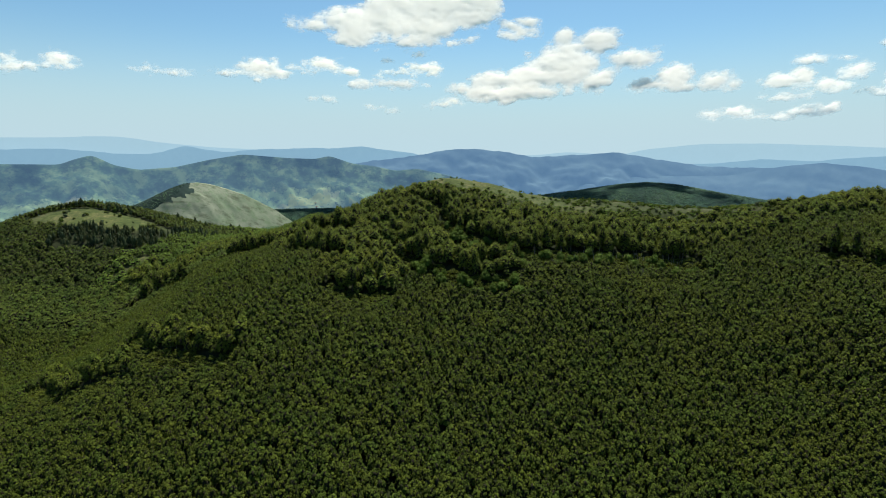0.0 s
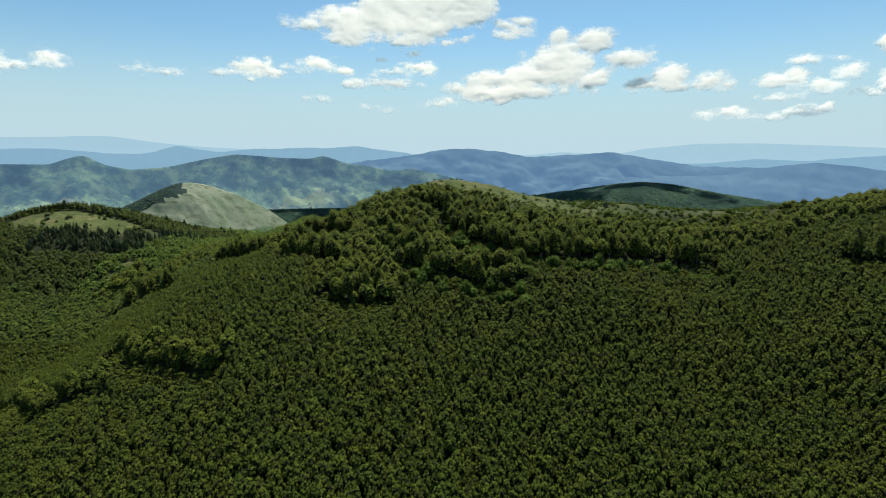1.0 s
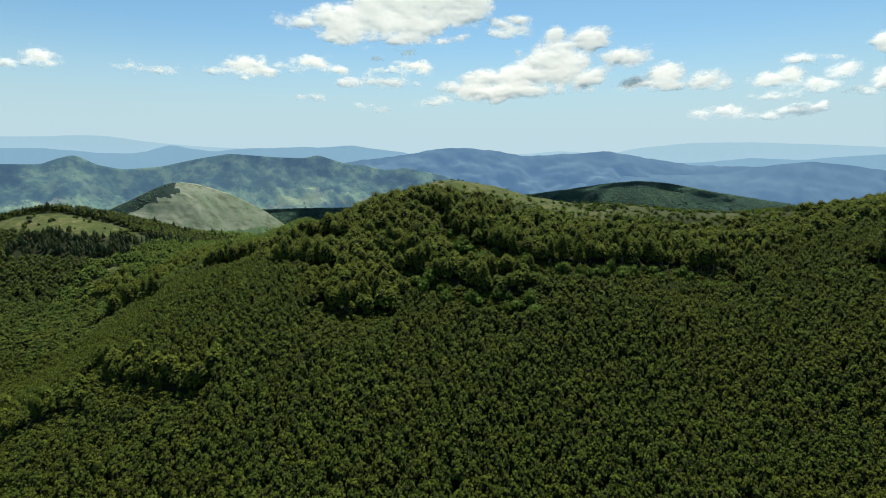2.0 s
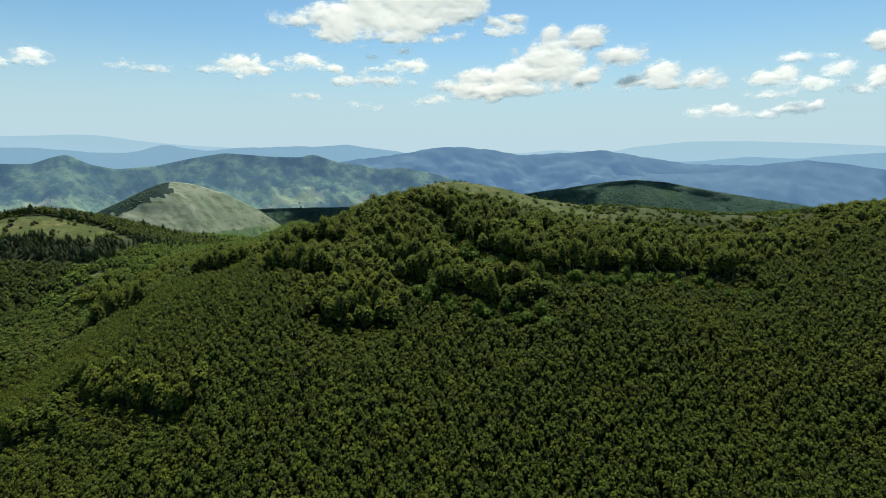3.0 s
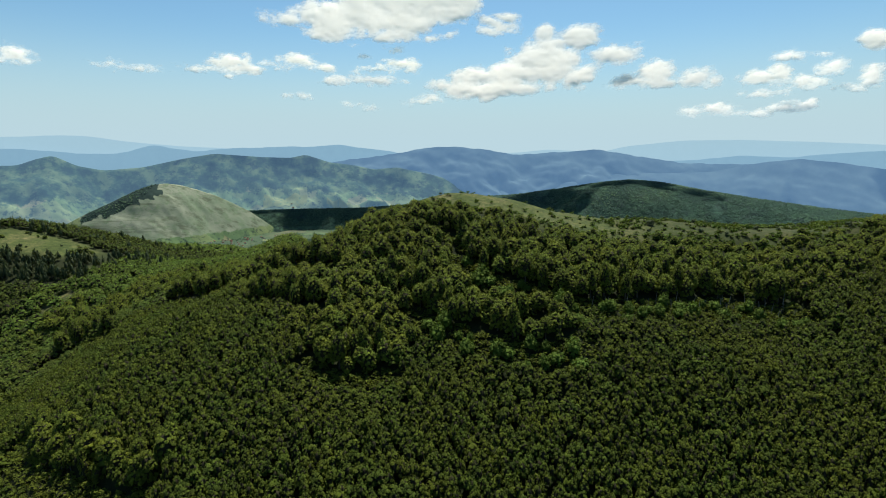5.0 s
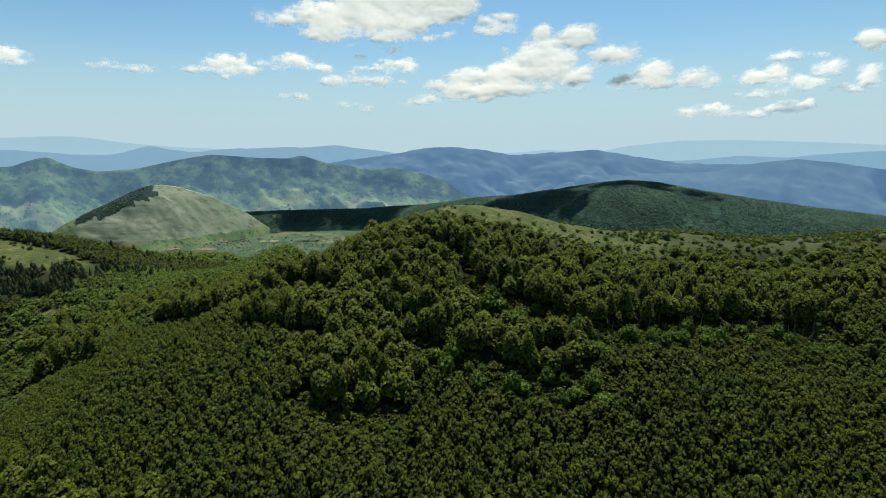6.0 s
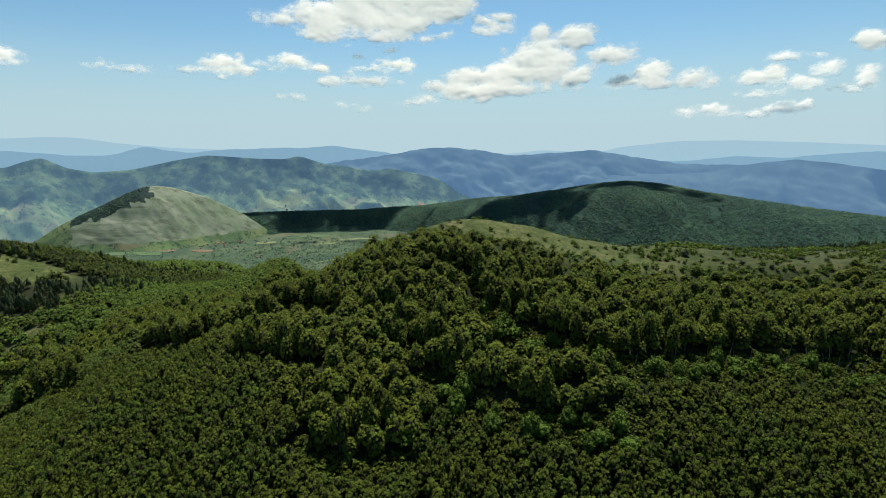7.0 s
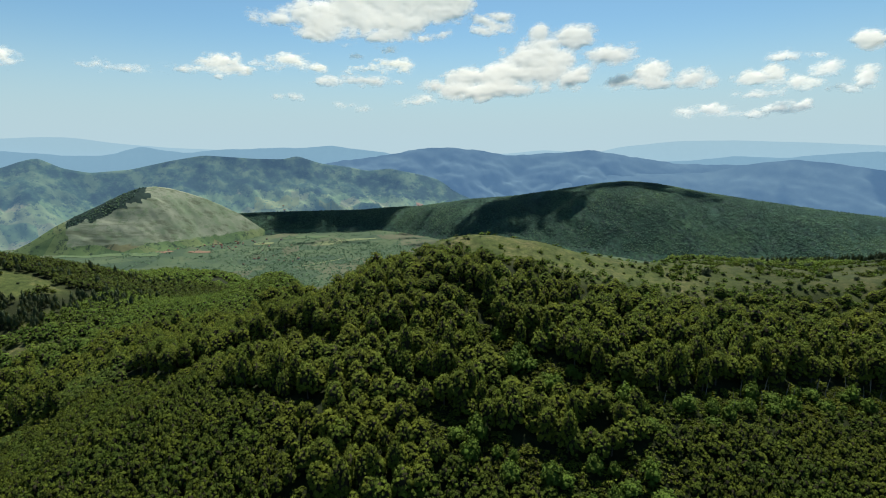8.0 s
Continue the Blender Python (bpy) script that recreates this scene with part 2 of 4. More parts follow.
# ---- stand edges: the foot of tall trees, with a strip of low growth before it ----
EDGES = [  # foot line, width of the strip, way towards the strip
    ([(2, 314), (10, 299), (25, 290), (36, 283), (43, 278), (56, 277), (73, 280), (88, 284), (115, 289), (130, 287), (143, 288)], 14, (0, -1)),
    ([(-20, 280), (-8, 270), (5, 264), (16, 260), (27, 257), (35, 256), (41, 260)], 12, (0, -1)),
    ([(-58, 257), (-50, 252), (-41, 250), (-28, 251)], 9, (0, -1)),
    ([(-101, 332), (-92, 332), (-79, 335), (-67, 327), (-56, 320)], 9, (0, -1)),
    ([(-142, 334), (-122, 322), (-116, 328)], 8, (0, -1)),
    ([(-222, 352), (-190, 344), (-170, 331)], 9, (0, -1)),
    ([(-165, 261), (-143, 238), (-121, 226), (-105, 218), (-96, 217)], 9, (0, -1)),
    ([(-225, 261), (-196, 240), (-183, 239), (-169, 239), (-155, 233)], 9, (0, -1)),
    ([(212, 277), (226, 266), (238, 252)], 10, (0, -1)),
    ([(-12, 336), (-4, 326), (4, 316)], 4, (-1, 0)),
    ([(-92, 300), (-70, 288), (-60, 285)], 4, (0, -1)),
    ([(-32, 292), (-14, 286)], 5, (0, -1)),
]


def line_distance(x, y, line):
    best = np.full(np.shape(x), 1e9)
    for (ax, ay), (bx, by) in zip(line, line[1:]):
        k = np.clip(((x - ax) * (bx - ax) + (y - ay) * (by - ay)) / ((bx - ax) ** 2 + (by - ay) ** 2), 0, 1)
        best = np.minimum(best, np.hypot(x - ax - k * (bx - ax), y - ay - k * (by - ay)))
    return best


def cleared(x, y):
    """True in the strips of low growth before the stand edges."""
    out = np.zeros(np.shape(x), bool)
    for line, wide, (dx, dy) in EDGES:
        out |= line_distance(x, y, [(a + dx * wide / 2, b + dy * wide / 2) for a, b in line]) < wide / 2
    return out


def lowered(x, y):
    """Lower growth just below the clearings: 0.76 beside them, 1 farther off."""
    out = np.ones(np.shape(x))
    for line, wide, (dx, dy) in EDGES:
        away = line_distance(x, y, [(a + dx * (wide + 7), b + dy * (wide + 7)) for a, b in line])
        out = np.minimum(out, 0.76 + 0.24 * smooth(4, 11, away))
    return out


STAND = [(-230, 372), (-160, 350), (-120, 322), (-78, 292), (-60, 257), (-45, 250), (-28, 251), (-8, 266), (27, 257), (42, 262), (46, 277), (73, 281), (115, 289), (143, 289), (200, 305), (300, 315)]


def old_stand(x, y):
    """True in the older, taller wood on the upper hill."""
    sx, sy = zip(*STAND)
    out = y > np.interp(x, sx, sy)
    for line, wide, way in EDGES[6:8]:  # belts of old trees behind the lower edges
        belt = line_distance(x, y, [(a, b + 7) for a, b in line])
        out = out | (belt < 3 + 3 * waves(x, y, 25, 33))
    return out


def build_ground():
    az = np.radians(np.concatenate([np.arange(-180, -56, 6), np.arange(-56, 56, 0.55), np.arange(56, 180, 6)]))
    r = np.concatenate([[0.5], np.arange(30, 560, 5), np.geomspace(565, 2400, 60), np.arange(2430, 4450, 34), np.geomspace(4480, 6500, 14)])
    R, A = np.meshgrid(r, az, indexing="ij")
    x, y = R * np.sin(A), R * np.cos(A)
    z = height(x, y)
    me = mesh_of("ground", np.stack([x, y, z], -1).reshape(-1, 3), grid_faces(len(r), len(az), True)[:, ::-1], True)
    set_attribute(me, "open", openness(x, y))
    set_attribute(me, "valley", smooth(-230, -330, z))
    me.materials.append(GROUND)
    return tagged(new("ground", me), "grassy hill slopes falling to a broad green valley", "ground", kind="structure")


build_ground()


def crest_at(az, points):
    """A rounded skyline through (azimuth, height) tops and saddles."""
    a, h = np.array([p[0] for p in points], float), np.array([p[1] for p in points], float)
    fine = np.linspace(a[0] - 3, a[-1] + 3, 700)
    v = np.interp(fine, a, h)
    k = np.hanning(13)
    v = np.convolve(np.pad(v, 6, mode="edge"), k / k.sum(), mode="valid")
    return np.interp(az, fine, v)


def mountain_range(label, points, r, foot, front, mat, seed, rough=0.12, step=0.28, hollow=0.85):
    """A ridge round the horizon at distance r: front slope with spurs and gullies, crest, back slope."""
    az = np.radians(np.arange(points[0][0] - 3, points[-1][0] + 3, step))
    s = np.concatenate([np.linspace(-1, 0, 40), np.linspace(0, 1, 5)])
    S, A = np.meshgrid(s, az, indexing="ij")
    crest = crest_at(np.degrees(A), points)
    u, w = A * r, np.where(S < 0, S * front, S * 60)
    spur = rough_noise(u + 0.8 * w, 2.2 * w, 240, seed)
    shape = np.where(S < 0, np.abs(1 + np.minimum(S, 0)) ** hollow, 1 - np.abs(S) ** 1.5)
    rel = rough * (4 * np.clip(-S, 0, 1) * np.clip(1 + S, 0, 1)) ** 0.8
    z = foot + (crest - foot) * (shape + rel * spur) + 60 * rough * waves(u, w, 190, seed + 1, 5)
    me = mesh_of("mountain_range", np.stack([(r + w) * np.sin(A), (r + w) * np.cos(A), z], -1).reshape(-1, 3), np.delete(grid_faces(len(s), len(az)), np.s_[39 * (len(az) - 1):40 * (len(az) - 1)], 0)[:, ::-1], True)
    set_attribute(me, "pasture", 0.95 * smooth(0.9, 0.45, (z - foot) / (crest - foot)) + 0.12 * waves(u, w, 420, seed + 3))
    me.materials.append(mat)
    return tagged(new("mountain_range", me), label, "mountain", group="far mountain ranges", kind="structure")


def hazed_material(name, stops, haze_glow, spots=None):
    """Far backdrop mountains; the haze of many kilometres is put into colour and emission."""
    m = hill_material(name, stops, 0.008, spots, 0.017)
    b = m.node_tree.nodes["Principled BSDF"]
    b.inputs["Emission Color"].default_value, b.inputs["Emission Strength"].default_value = (*haze_glow, 1), 1.0
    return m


RANGE_NEAR = hazed_material("hazed_woodland", [(0.4, (0.006, 0.02, 0.016)), (0.5, (0.02, 0.045, 0.026)), (0.6, (0.055, 0.085, 0.042))], (0.033, 0.064, 0.104), (0.006, 0.017, 0.017))
RANGE_BLUE = hazed_material("hazed_blue_mountain", [(0.38, (0.034, 0.058, 0.064)), (0.5, (0.042, 0.068, 0.072)), (0.62, (0.05, 0.078, 0.078))], (0.05, 0.1, 0.176))
RANGE_PALE = hazed_material("hazed_pale_mountain", [(0.35, (0.07, 0.105, 0.14)), (0.65, (0.091, 0.126, 0.154))], (0.1296, 0.2221, 0.29))
RANGE_FAINT = hazed_material("hazed_faint_mountain", [(0.35, (0.07, 0.084, 0.098)), (0.65, (0.084, 0.098, 0.112))], (0.2036, 0.3085, 0.3671))

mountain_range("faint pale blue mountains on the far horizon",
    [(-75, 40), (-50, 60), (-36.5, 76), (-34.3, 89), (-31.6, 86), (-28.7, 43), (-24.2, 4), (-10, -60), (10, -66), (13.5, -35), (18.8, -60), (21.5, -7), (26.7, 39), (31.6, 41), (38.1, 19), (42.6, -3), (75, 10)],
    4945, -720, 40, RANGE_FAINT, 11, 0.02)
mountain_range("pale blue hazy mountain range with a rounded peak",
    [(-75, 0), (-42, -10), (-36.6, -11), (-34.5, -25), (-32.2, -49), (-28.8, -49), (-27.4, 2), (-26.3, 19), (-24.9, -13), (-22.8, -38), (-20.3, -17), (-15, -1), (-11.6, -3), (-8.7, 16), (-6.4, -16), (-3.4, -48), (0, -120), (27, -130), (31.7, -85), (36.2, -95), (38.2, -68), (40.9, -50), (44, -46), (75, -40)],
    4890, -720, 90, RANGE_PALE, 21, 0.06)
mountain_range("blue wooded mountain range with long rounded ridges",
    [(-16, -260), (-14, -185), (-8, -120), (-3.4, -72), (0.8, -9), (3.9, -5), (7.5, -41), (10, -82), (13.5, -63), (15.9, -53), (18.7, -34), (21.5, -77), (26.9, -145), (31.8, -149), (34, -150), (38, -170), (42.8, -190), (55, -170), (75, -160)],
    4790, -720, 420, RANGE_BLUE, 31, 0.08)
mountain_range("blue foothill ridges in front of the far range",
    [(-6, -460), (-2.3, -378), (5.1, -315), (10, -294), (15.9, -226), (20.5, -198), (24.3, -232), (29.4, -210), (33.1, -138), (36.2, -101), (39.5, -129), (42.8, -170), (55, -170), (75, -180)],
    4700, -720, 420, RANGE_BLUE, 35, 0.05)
NEAR_CREST = [(-75, -120), (-50, -90), (-36.8, -121), (-35.6, -82), (-34.3, -54), (-32.7, -131), (-30.7, -169), (-27.6, -152), (-24.3, -94), (-21.3, -54), (-16.7, -86), (-13.9, -94), (-12.5, -67), (-10, -136), (-7.7, -158), (-5.3, -200), (-2.9, -182), (0.8, -244), (3.9, -320), (7, -420)]


def country_height(x, y):
    """Farmland that climbs from the valley into wooded mountains, with spurs, side valleys and lesser ridges."""
    A, r = np.arctan2(x, y), np.hypot(x, y)
    S = (r - 3500) / 1120
    crest = crest_at(np.degrees(A), NEAR_CREST)
    k = np.clip(S, 0, 1)
    spurs = rough_noise(A * 4620 + 0.3 * r, 0.8 * r, 330, 41, 6)
    knolls = rough_noise(x, y, 130, 45, 4)
    return -655 + (crest + 655) * (k ** 2.3 + (0.2 * spurs + 0.04 * knolls) * (4 * k * (1 - k)) ** 0.75 * smooth(0.2, 0.62, k)) - 400 * np.clip(S - 1, 0, 1)


def land(x, y):
    """The valley floor or the country that rises beyond it, whichever is on top."""
    x, y = np.asarray(x, float), np.asarray(y, float)
    return np.maximum(height(x, y), np.where(np.degrees(np.arctan2(x, y)) < 12, country_height(x, y), -999))


def rising_country(mat):
    az = np.radians(np.arange(NEAR_CREST[0][0], NEAR_CREST[-1][0] + 6, 0.22))
    R, A = np.meshgrid(np.concatenate([np.linspace(3500, 4620, 78), [4631, 4650, 4670, 4690]]), az, indexing="ij")
    x, y = R * np.sin(A), R * np.cos(A)
    z = country_height(x, y)
    me = mesh_of("mountain_range", np.stack([x, y, z], -1).reshape(-1, 3), grid_faces(len(R), len(az))[:, ::-1], True)
    set_attribute(me, "pasture", 1.15 * smooth(0.68, 0.34, (z + 640) / (crest_at(np.degrees(A), NEAR_CREST) + 640)) + 0.22 * waves(x, y, 420, 44))
    me.materials.append(mat)
    return tagged(new("mountain_range", me), "green farmland rising to dark wooded mountains beyond the valley", "mountain", group="far mountain ranges", kind="structure")


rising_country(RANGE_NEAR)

PALE = hill_material("dry_limestone_grass", [(0.35, (0.1077, 0.1465, 0.0951)), (0.5, (0.1491, 0.1758, 0.1250)), (0.68, (0.1981, 0.2191, 0.1631))], 0.006, (0.1027, 0.1465, 0.0857), 0.02)
def streaked(m):
    """Thin darker gullies that run down across the slope."""
    nt = m.node_tree
    b = nt.nodes["Principled BSDF"]
    old = b.inputs["Base Color"].links[0].from_socket
    mp = nt.nodes.new("ShaderNodeMapping")
    mp.inputs["Rotation"].default_value, mp.inputs["Scale"].default_value = (0, radians(-24), radians(28)), (0.12, 1.0, 1.0)
    nt.links.new(coords(nt), mp.inputs["Vector"])
    lines = noise_node(nt, mp.outputs[0], 0.022, 5.0, 0.7)
    nt.links.new(mixed(nt, ramp(nt, lines, [(0.5, (0, 0, 0)), (0.62, (0.7, 0.7, 0.7))]), old, (0.0595, 0.0735, 0.0455)), b.inputs["Base Color"])
    return m


streaked(PALE)


def covered(m):
    """Woods on one flank and green pasture round the foot."""
    nt = m.node_tree
    b = nt.nodes["Principled BSDF"]
    col = b.inputs["Base Color"].links[0].from_socket
    vec = coords(nt)
    ragged = maths(nt, "SUBTRACT", noise_node(nt, vec, 0.015, 6.0, 0.7), 0.5)
    pasture = ramp(nt, noise_node(nt, vec, 0.008, 6.0, 0.7), [(0.38, (0.042, 0.08, 0.042)), (0.52, (0.07, 0.115, 0.05)), (0.65, (0.11, 0.15, 0.07))])
    plots = nt.nodes.new("ShaderNodeTexVoronoi")  # meadows and fields
    plots.inputs["Scale"].default_value = 0.011
    mp = nt.nodes.new("ShaderNodeMapping")
    mp.inputs["Scale"].default_value, mp.inputs["Rotation"].default_value = (0.55, 1.0, 0.3), (0, 0, 0.5)
    nt.links.new(vec, mp.inputs["Vector"])
    nt.links.new(mp.outputs[0], plots.inputs["Vector"])
    plot = nt.nodes.new("ShaderNodeSeparateColor")
    nt.links.new(plots.outputs["Color"], plot.inputs[0])
    pasture = mixed(nt, 0.5, pasture, ramp(nt, plot.outputs[0], [(0.0, (0.045, 0.08, 0.042)), (0.45, (0.08, 0.125, 0.052)), (0.8, (0.14, 0.165, 0.075)), (0.96, (0.15, 0.11, 0.075))]))
    hedge = noise_node(nt, vec, 0.028, 6.0, 0.75)
    pasture = mixed(nt, ramp(nt, hedge, [(0.54, (0, 0, 0)), (0.6, (0.85, 0.85, 0.85))]), pasture, (0.018, 0.036, 0.028))
    trees = ramp(nt, noise_node(nt, vec, 0.03, 5.0, 0.7), [(0.35, (0.0112, 0.0252, 0.0238)), (0.65, (0.021, 0.0385, 0.0315))])
    for name, cover in (("pasture", pasture), ("trees", trees)):
        a = maths(nt, "ADD", attribute(nt, name), maths(nt, "MULTIPLY", ragged, 1.6))
        col = mixed(nt, ramp(nt, a, [(0.42, (0, 0, 0)), (0.58, (1, 1, 1))]), col, cover)
    nt.links.new(col, b.inputs["Base Color"])


covered(PALE)
covered(RANGE_NEAR)
# greyed, bluish green: haze before the hill is put into this base colour
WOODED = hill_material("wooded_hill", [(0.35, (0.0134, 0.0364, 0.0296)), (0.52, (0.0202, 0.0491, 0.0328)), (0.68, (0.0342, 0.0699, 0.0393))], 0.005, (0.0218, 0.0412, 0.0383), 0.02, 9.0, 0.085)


PALE_CREST = [(-42, -640), (-38, -600), (-35.5, -520), (-33.8, -446), (-32.3, -394), (-30.1, -327), (-28.5, -274), (-27.0, -237), (-25.7, -231), (-24.5, -246), (-23.1, -278), (-21.5, -322), (-20, -376), (-18.4, -440), (-16.9, -520), (-15.6, -590), (-14.6, -640)]
WOODED_CREST = [(-25.6, -640), (-23.6, -580), (-22.6, -481), (-19.7, -462), (-15.4, -461), (-10.8, -466), (-6.1, -468), (0.1, -429), (6.2, -350), (11.0, -319), (15.8, -270), (19.2, -234), (21.9, -216), (24.6, -227), (28.8, -273), (33.6, -314), (37.9, -344), (42.9, -369), (55, -470), (65, -640)]
SLOPES = {}


def lone_hill(name, label, points, r, foot, front, back, mat, seed, rough, sharp=0.0, tail=0.0):
    """One hill seen from its long side. tail: how far its western end draws back."""
    az = np.radians(np.arange(points[0][0], points[-1][0] + 0.01, 0.18))
    s = np.concatenate([np.linspace(-1, 0, 60), np.linspace(0.05, 1, 14)])
    S, A = np.meshgrid(s, az, indexing="ij")
    crest = crest_at(np.degrees(A), points)
    away = smooth(10, -6, np.degrees(A)) * (tail > 0)
    u, w = A * r, np.where(S < 0, S * front * (1 - 0.58 * away) * (1 if not sharp else np.clip((crest - foot) / 380, 0.05, 1)), S * back)
    r = r + tail * away
    shape = (1 - sharp) * (0.5 + 0.5 * np.cos(np.pi * np.abs(S) ** 1.1)) + sharp * (1 - np.abs(S)) ** 1.25
    mid = 4 * shape * (1 - shape)
    z = foot + (crest - foot) * np.clip(shape + rough * mid * rough_noise(u + 0.6 * w, w * 0.7, front * 0.8, seed), 0, 2)
    z = z + 0.014 * (crest - foot) * mid * rough_noise(u + 0.9 * w, w * 0.5, 60, seed + 2, 4)  # gullies
    x, y = (r + w) * np.sin(A), (r + w) * np.cos(A)
    SLOPES[name] = (np.degrees(A), S, x, y, z)
    me = mesh_of(name, np.stack([x, y, z], -1).reshape(-1, 3), grid_faces(len(s), len(az))[:, ::-1], True)
    deg = np.degrees(A)
    set_attribute(me, "pasture", np.maximum(smooth(-510, -575, z), smooth(-32.5, -33.5, deg)))
    set_attribute(me, "trees", smooth(-25.8, -27.0, deg + 0.4 * waves(x, y, 90, 17)) * smooth(-0.3, -0.2, S + 0.05 * waves(x, y, 70, 18)) * smooth(-33.5, -32.0, deg))
    me.materials.append(mat)
    return tagged(new(name, me), label, "hill", kind="structure")


def on_slope(name, rng, n, chosen):
    """Random places on a hill's slope: x, y, z."""
    deg, S, x, y, z = SLOPES[name]
    rows, cols = deg.shape
    i, j = rng.randint(0, rows - 1, n), rng.randint(0, cols - 1, n)
    a, b = rng.uniform(size=n), rng.uniform(size=n)

    def at(g):
        return (g[i, j] * (1 - a) + g[i + 1, j] * a) * (1 - b) + (g[i, j + 1] * (1 - a) + g[i + 1, j + 1] * a) * b

    keep = chosen(at(deg), at(S), at(x), at(y), at(z))
    return at(x)[keep], at(y)[keep], at(z)[keep]


lone_hill("pale_hill", "bare pale limestone hill with thin dry grass", PALE_CREST,
    3850, -610, 440, 200, PALE, 51, 0.13, 0.65)
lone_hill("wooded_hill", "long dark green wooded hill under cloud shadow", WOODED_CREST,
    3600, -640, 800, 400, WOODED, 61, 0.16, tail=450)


# ---- trees ----
def ico(sub):
    bm = bmesh.new()
    bmesh.ops.create_icosphere(bm, subdivisions=sub, radius=1)
    v = np.array([p.co[:] for p in bm.verts])
    f = np.array([[p.index for p in g.verts] for g in bm.faces])
    bm.free()
    return v, f


ICO1 = ico(1)
OCT = (np.array([(1, 0, 0), (0, 1, 0), (-1, 0, 0), (0, -1, 0), (0, 0, 1), (0, 0, -1)], float),
       np.array([(0, 1, 4), (1, 2, 4), (2, 3, 4), (3, 0, 4), (1, 0, 5), (2, 1, 5), (3, 2, 5), (0, 3, 5)]))


def dome(points_faces, low):
    """The part of a ball above low."""
    v, f = points_faces
    f = f[(v[f][:, :, 2].mean(1) > low)]
    used = np.unique(f)
    back = np.full(len(v), -1)
    back[used] = np.arange(len(used))
    return v[used], back[f]


def crown_arrays(rng, leaves, size, core, low=-0.3, lobes=1, cone=0.0, spread=(0.25, 0.62), heads=(0.36, 0.6), body=0.0):
    """Unit crown, 1 wide each way and 1 high: a lumpy core and many bent leaf clumps. Triangles."""
    verts, tris = [], []
    n = 0
    centres = [(np.zeros(3), np.ones(3))] if lobes == 1 else [
        (np.array([math.cos(a) * d, math.sin(a) * d, h]), np.array([q, q, q * 1.1]))
        for a, d, h, q in zip(np.arange(lobes) * 2.4 + rng.uniform(-0.5, 0.5, lobes), rng.uniform(*spread, lobes), rng.uniform(-0.4, 0.5, lobes), rng.uniform(*heads, lobes))]
    if body:  # one inner mass instead of one in each head
        v, f = dome(ICO1, -0.3)
        verts.append(v * body * (1 + 0.2 * rng.uniform(-1, 1, (len(v), 1))))
        tris.append(f)
        n += len(v)
    for c, q in centres:
        v, f = (np.zeros((0, 3)), np.zeros((0, 3), int)) if body else dome(core, -0.25 if lobes > 1 else low)
        lump = 1 + 0.16 * rng.uniform(-1, 1, len(v))
        v = v * lump[:, None] * 0.86
        if cone:
            v[:, :2] *= np.clip(1.05 - cone * (v[:, 2:3] + 0.3), 0.12, 2)
        verts.append(v * q + c)
        tris.append(f + n)
        n += len(v)
        k = leaves // len(centres)
        d = rng.normal(size=(k * 4, 3))
        d /= np.linalg.norm(d, axis=1)[:, None]
        d = d[d[:, 2] > low][:k]
        p = d * rng.uniform(0.86, 1.08, (len(d), 1))
        if cone:
            p[:, :2] *= np.clip(1.05 - cone * (p[:, 2:3] + 0.3), 0.12, 2)
        p = p * q + c
        nor = d + rng.normal(size=d.shape) * 0.42 + np.array([0, 0, 0.15])
        nor /= np.linalg.norm(nor, axis=1)[:, None]
        t = np.cross(nor, rng.normal(size=d.shape))
        t /= np.linalg.norm(t, axis=1)[:, None] + 1e-9
        b = np.cross(nor, t)
        s = size * rng.uniform(0.6, 1.35, (len(d), 1))
        leaf = np.stack([p + t * s - nor * s * 0.2, p + b * s * 1.1, p - t * s - b * s * 0.4], 1)
        verts.append(leaf.reshape(-1, 3))
        tris.append(np.arange(len(d) * 3).reshape(-1, 3) + n)
        n += len(d) * 3
    return np.concatenate(verts), np.concatenate(tris), len(tris[0])


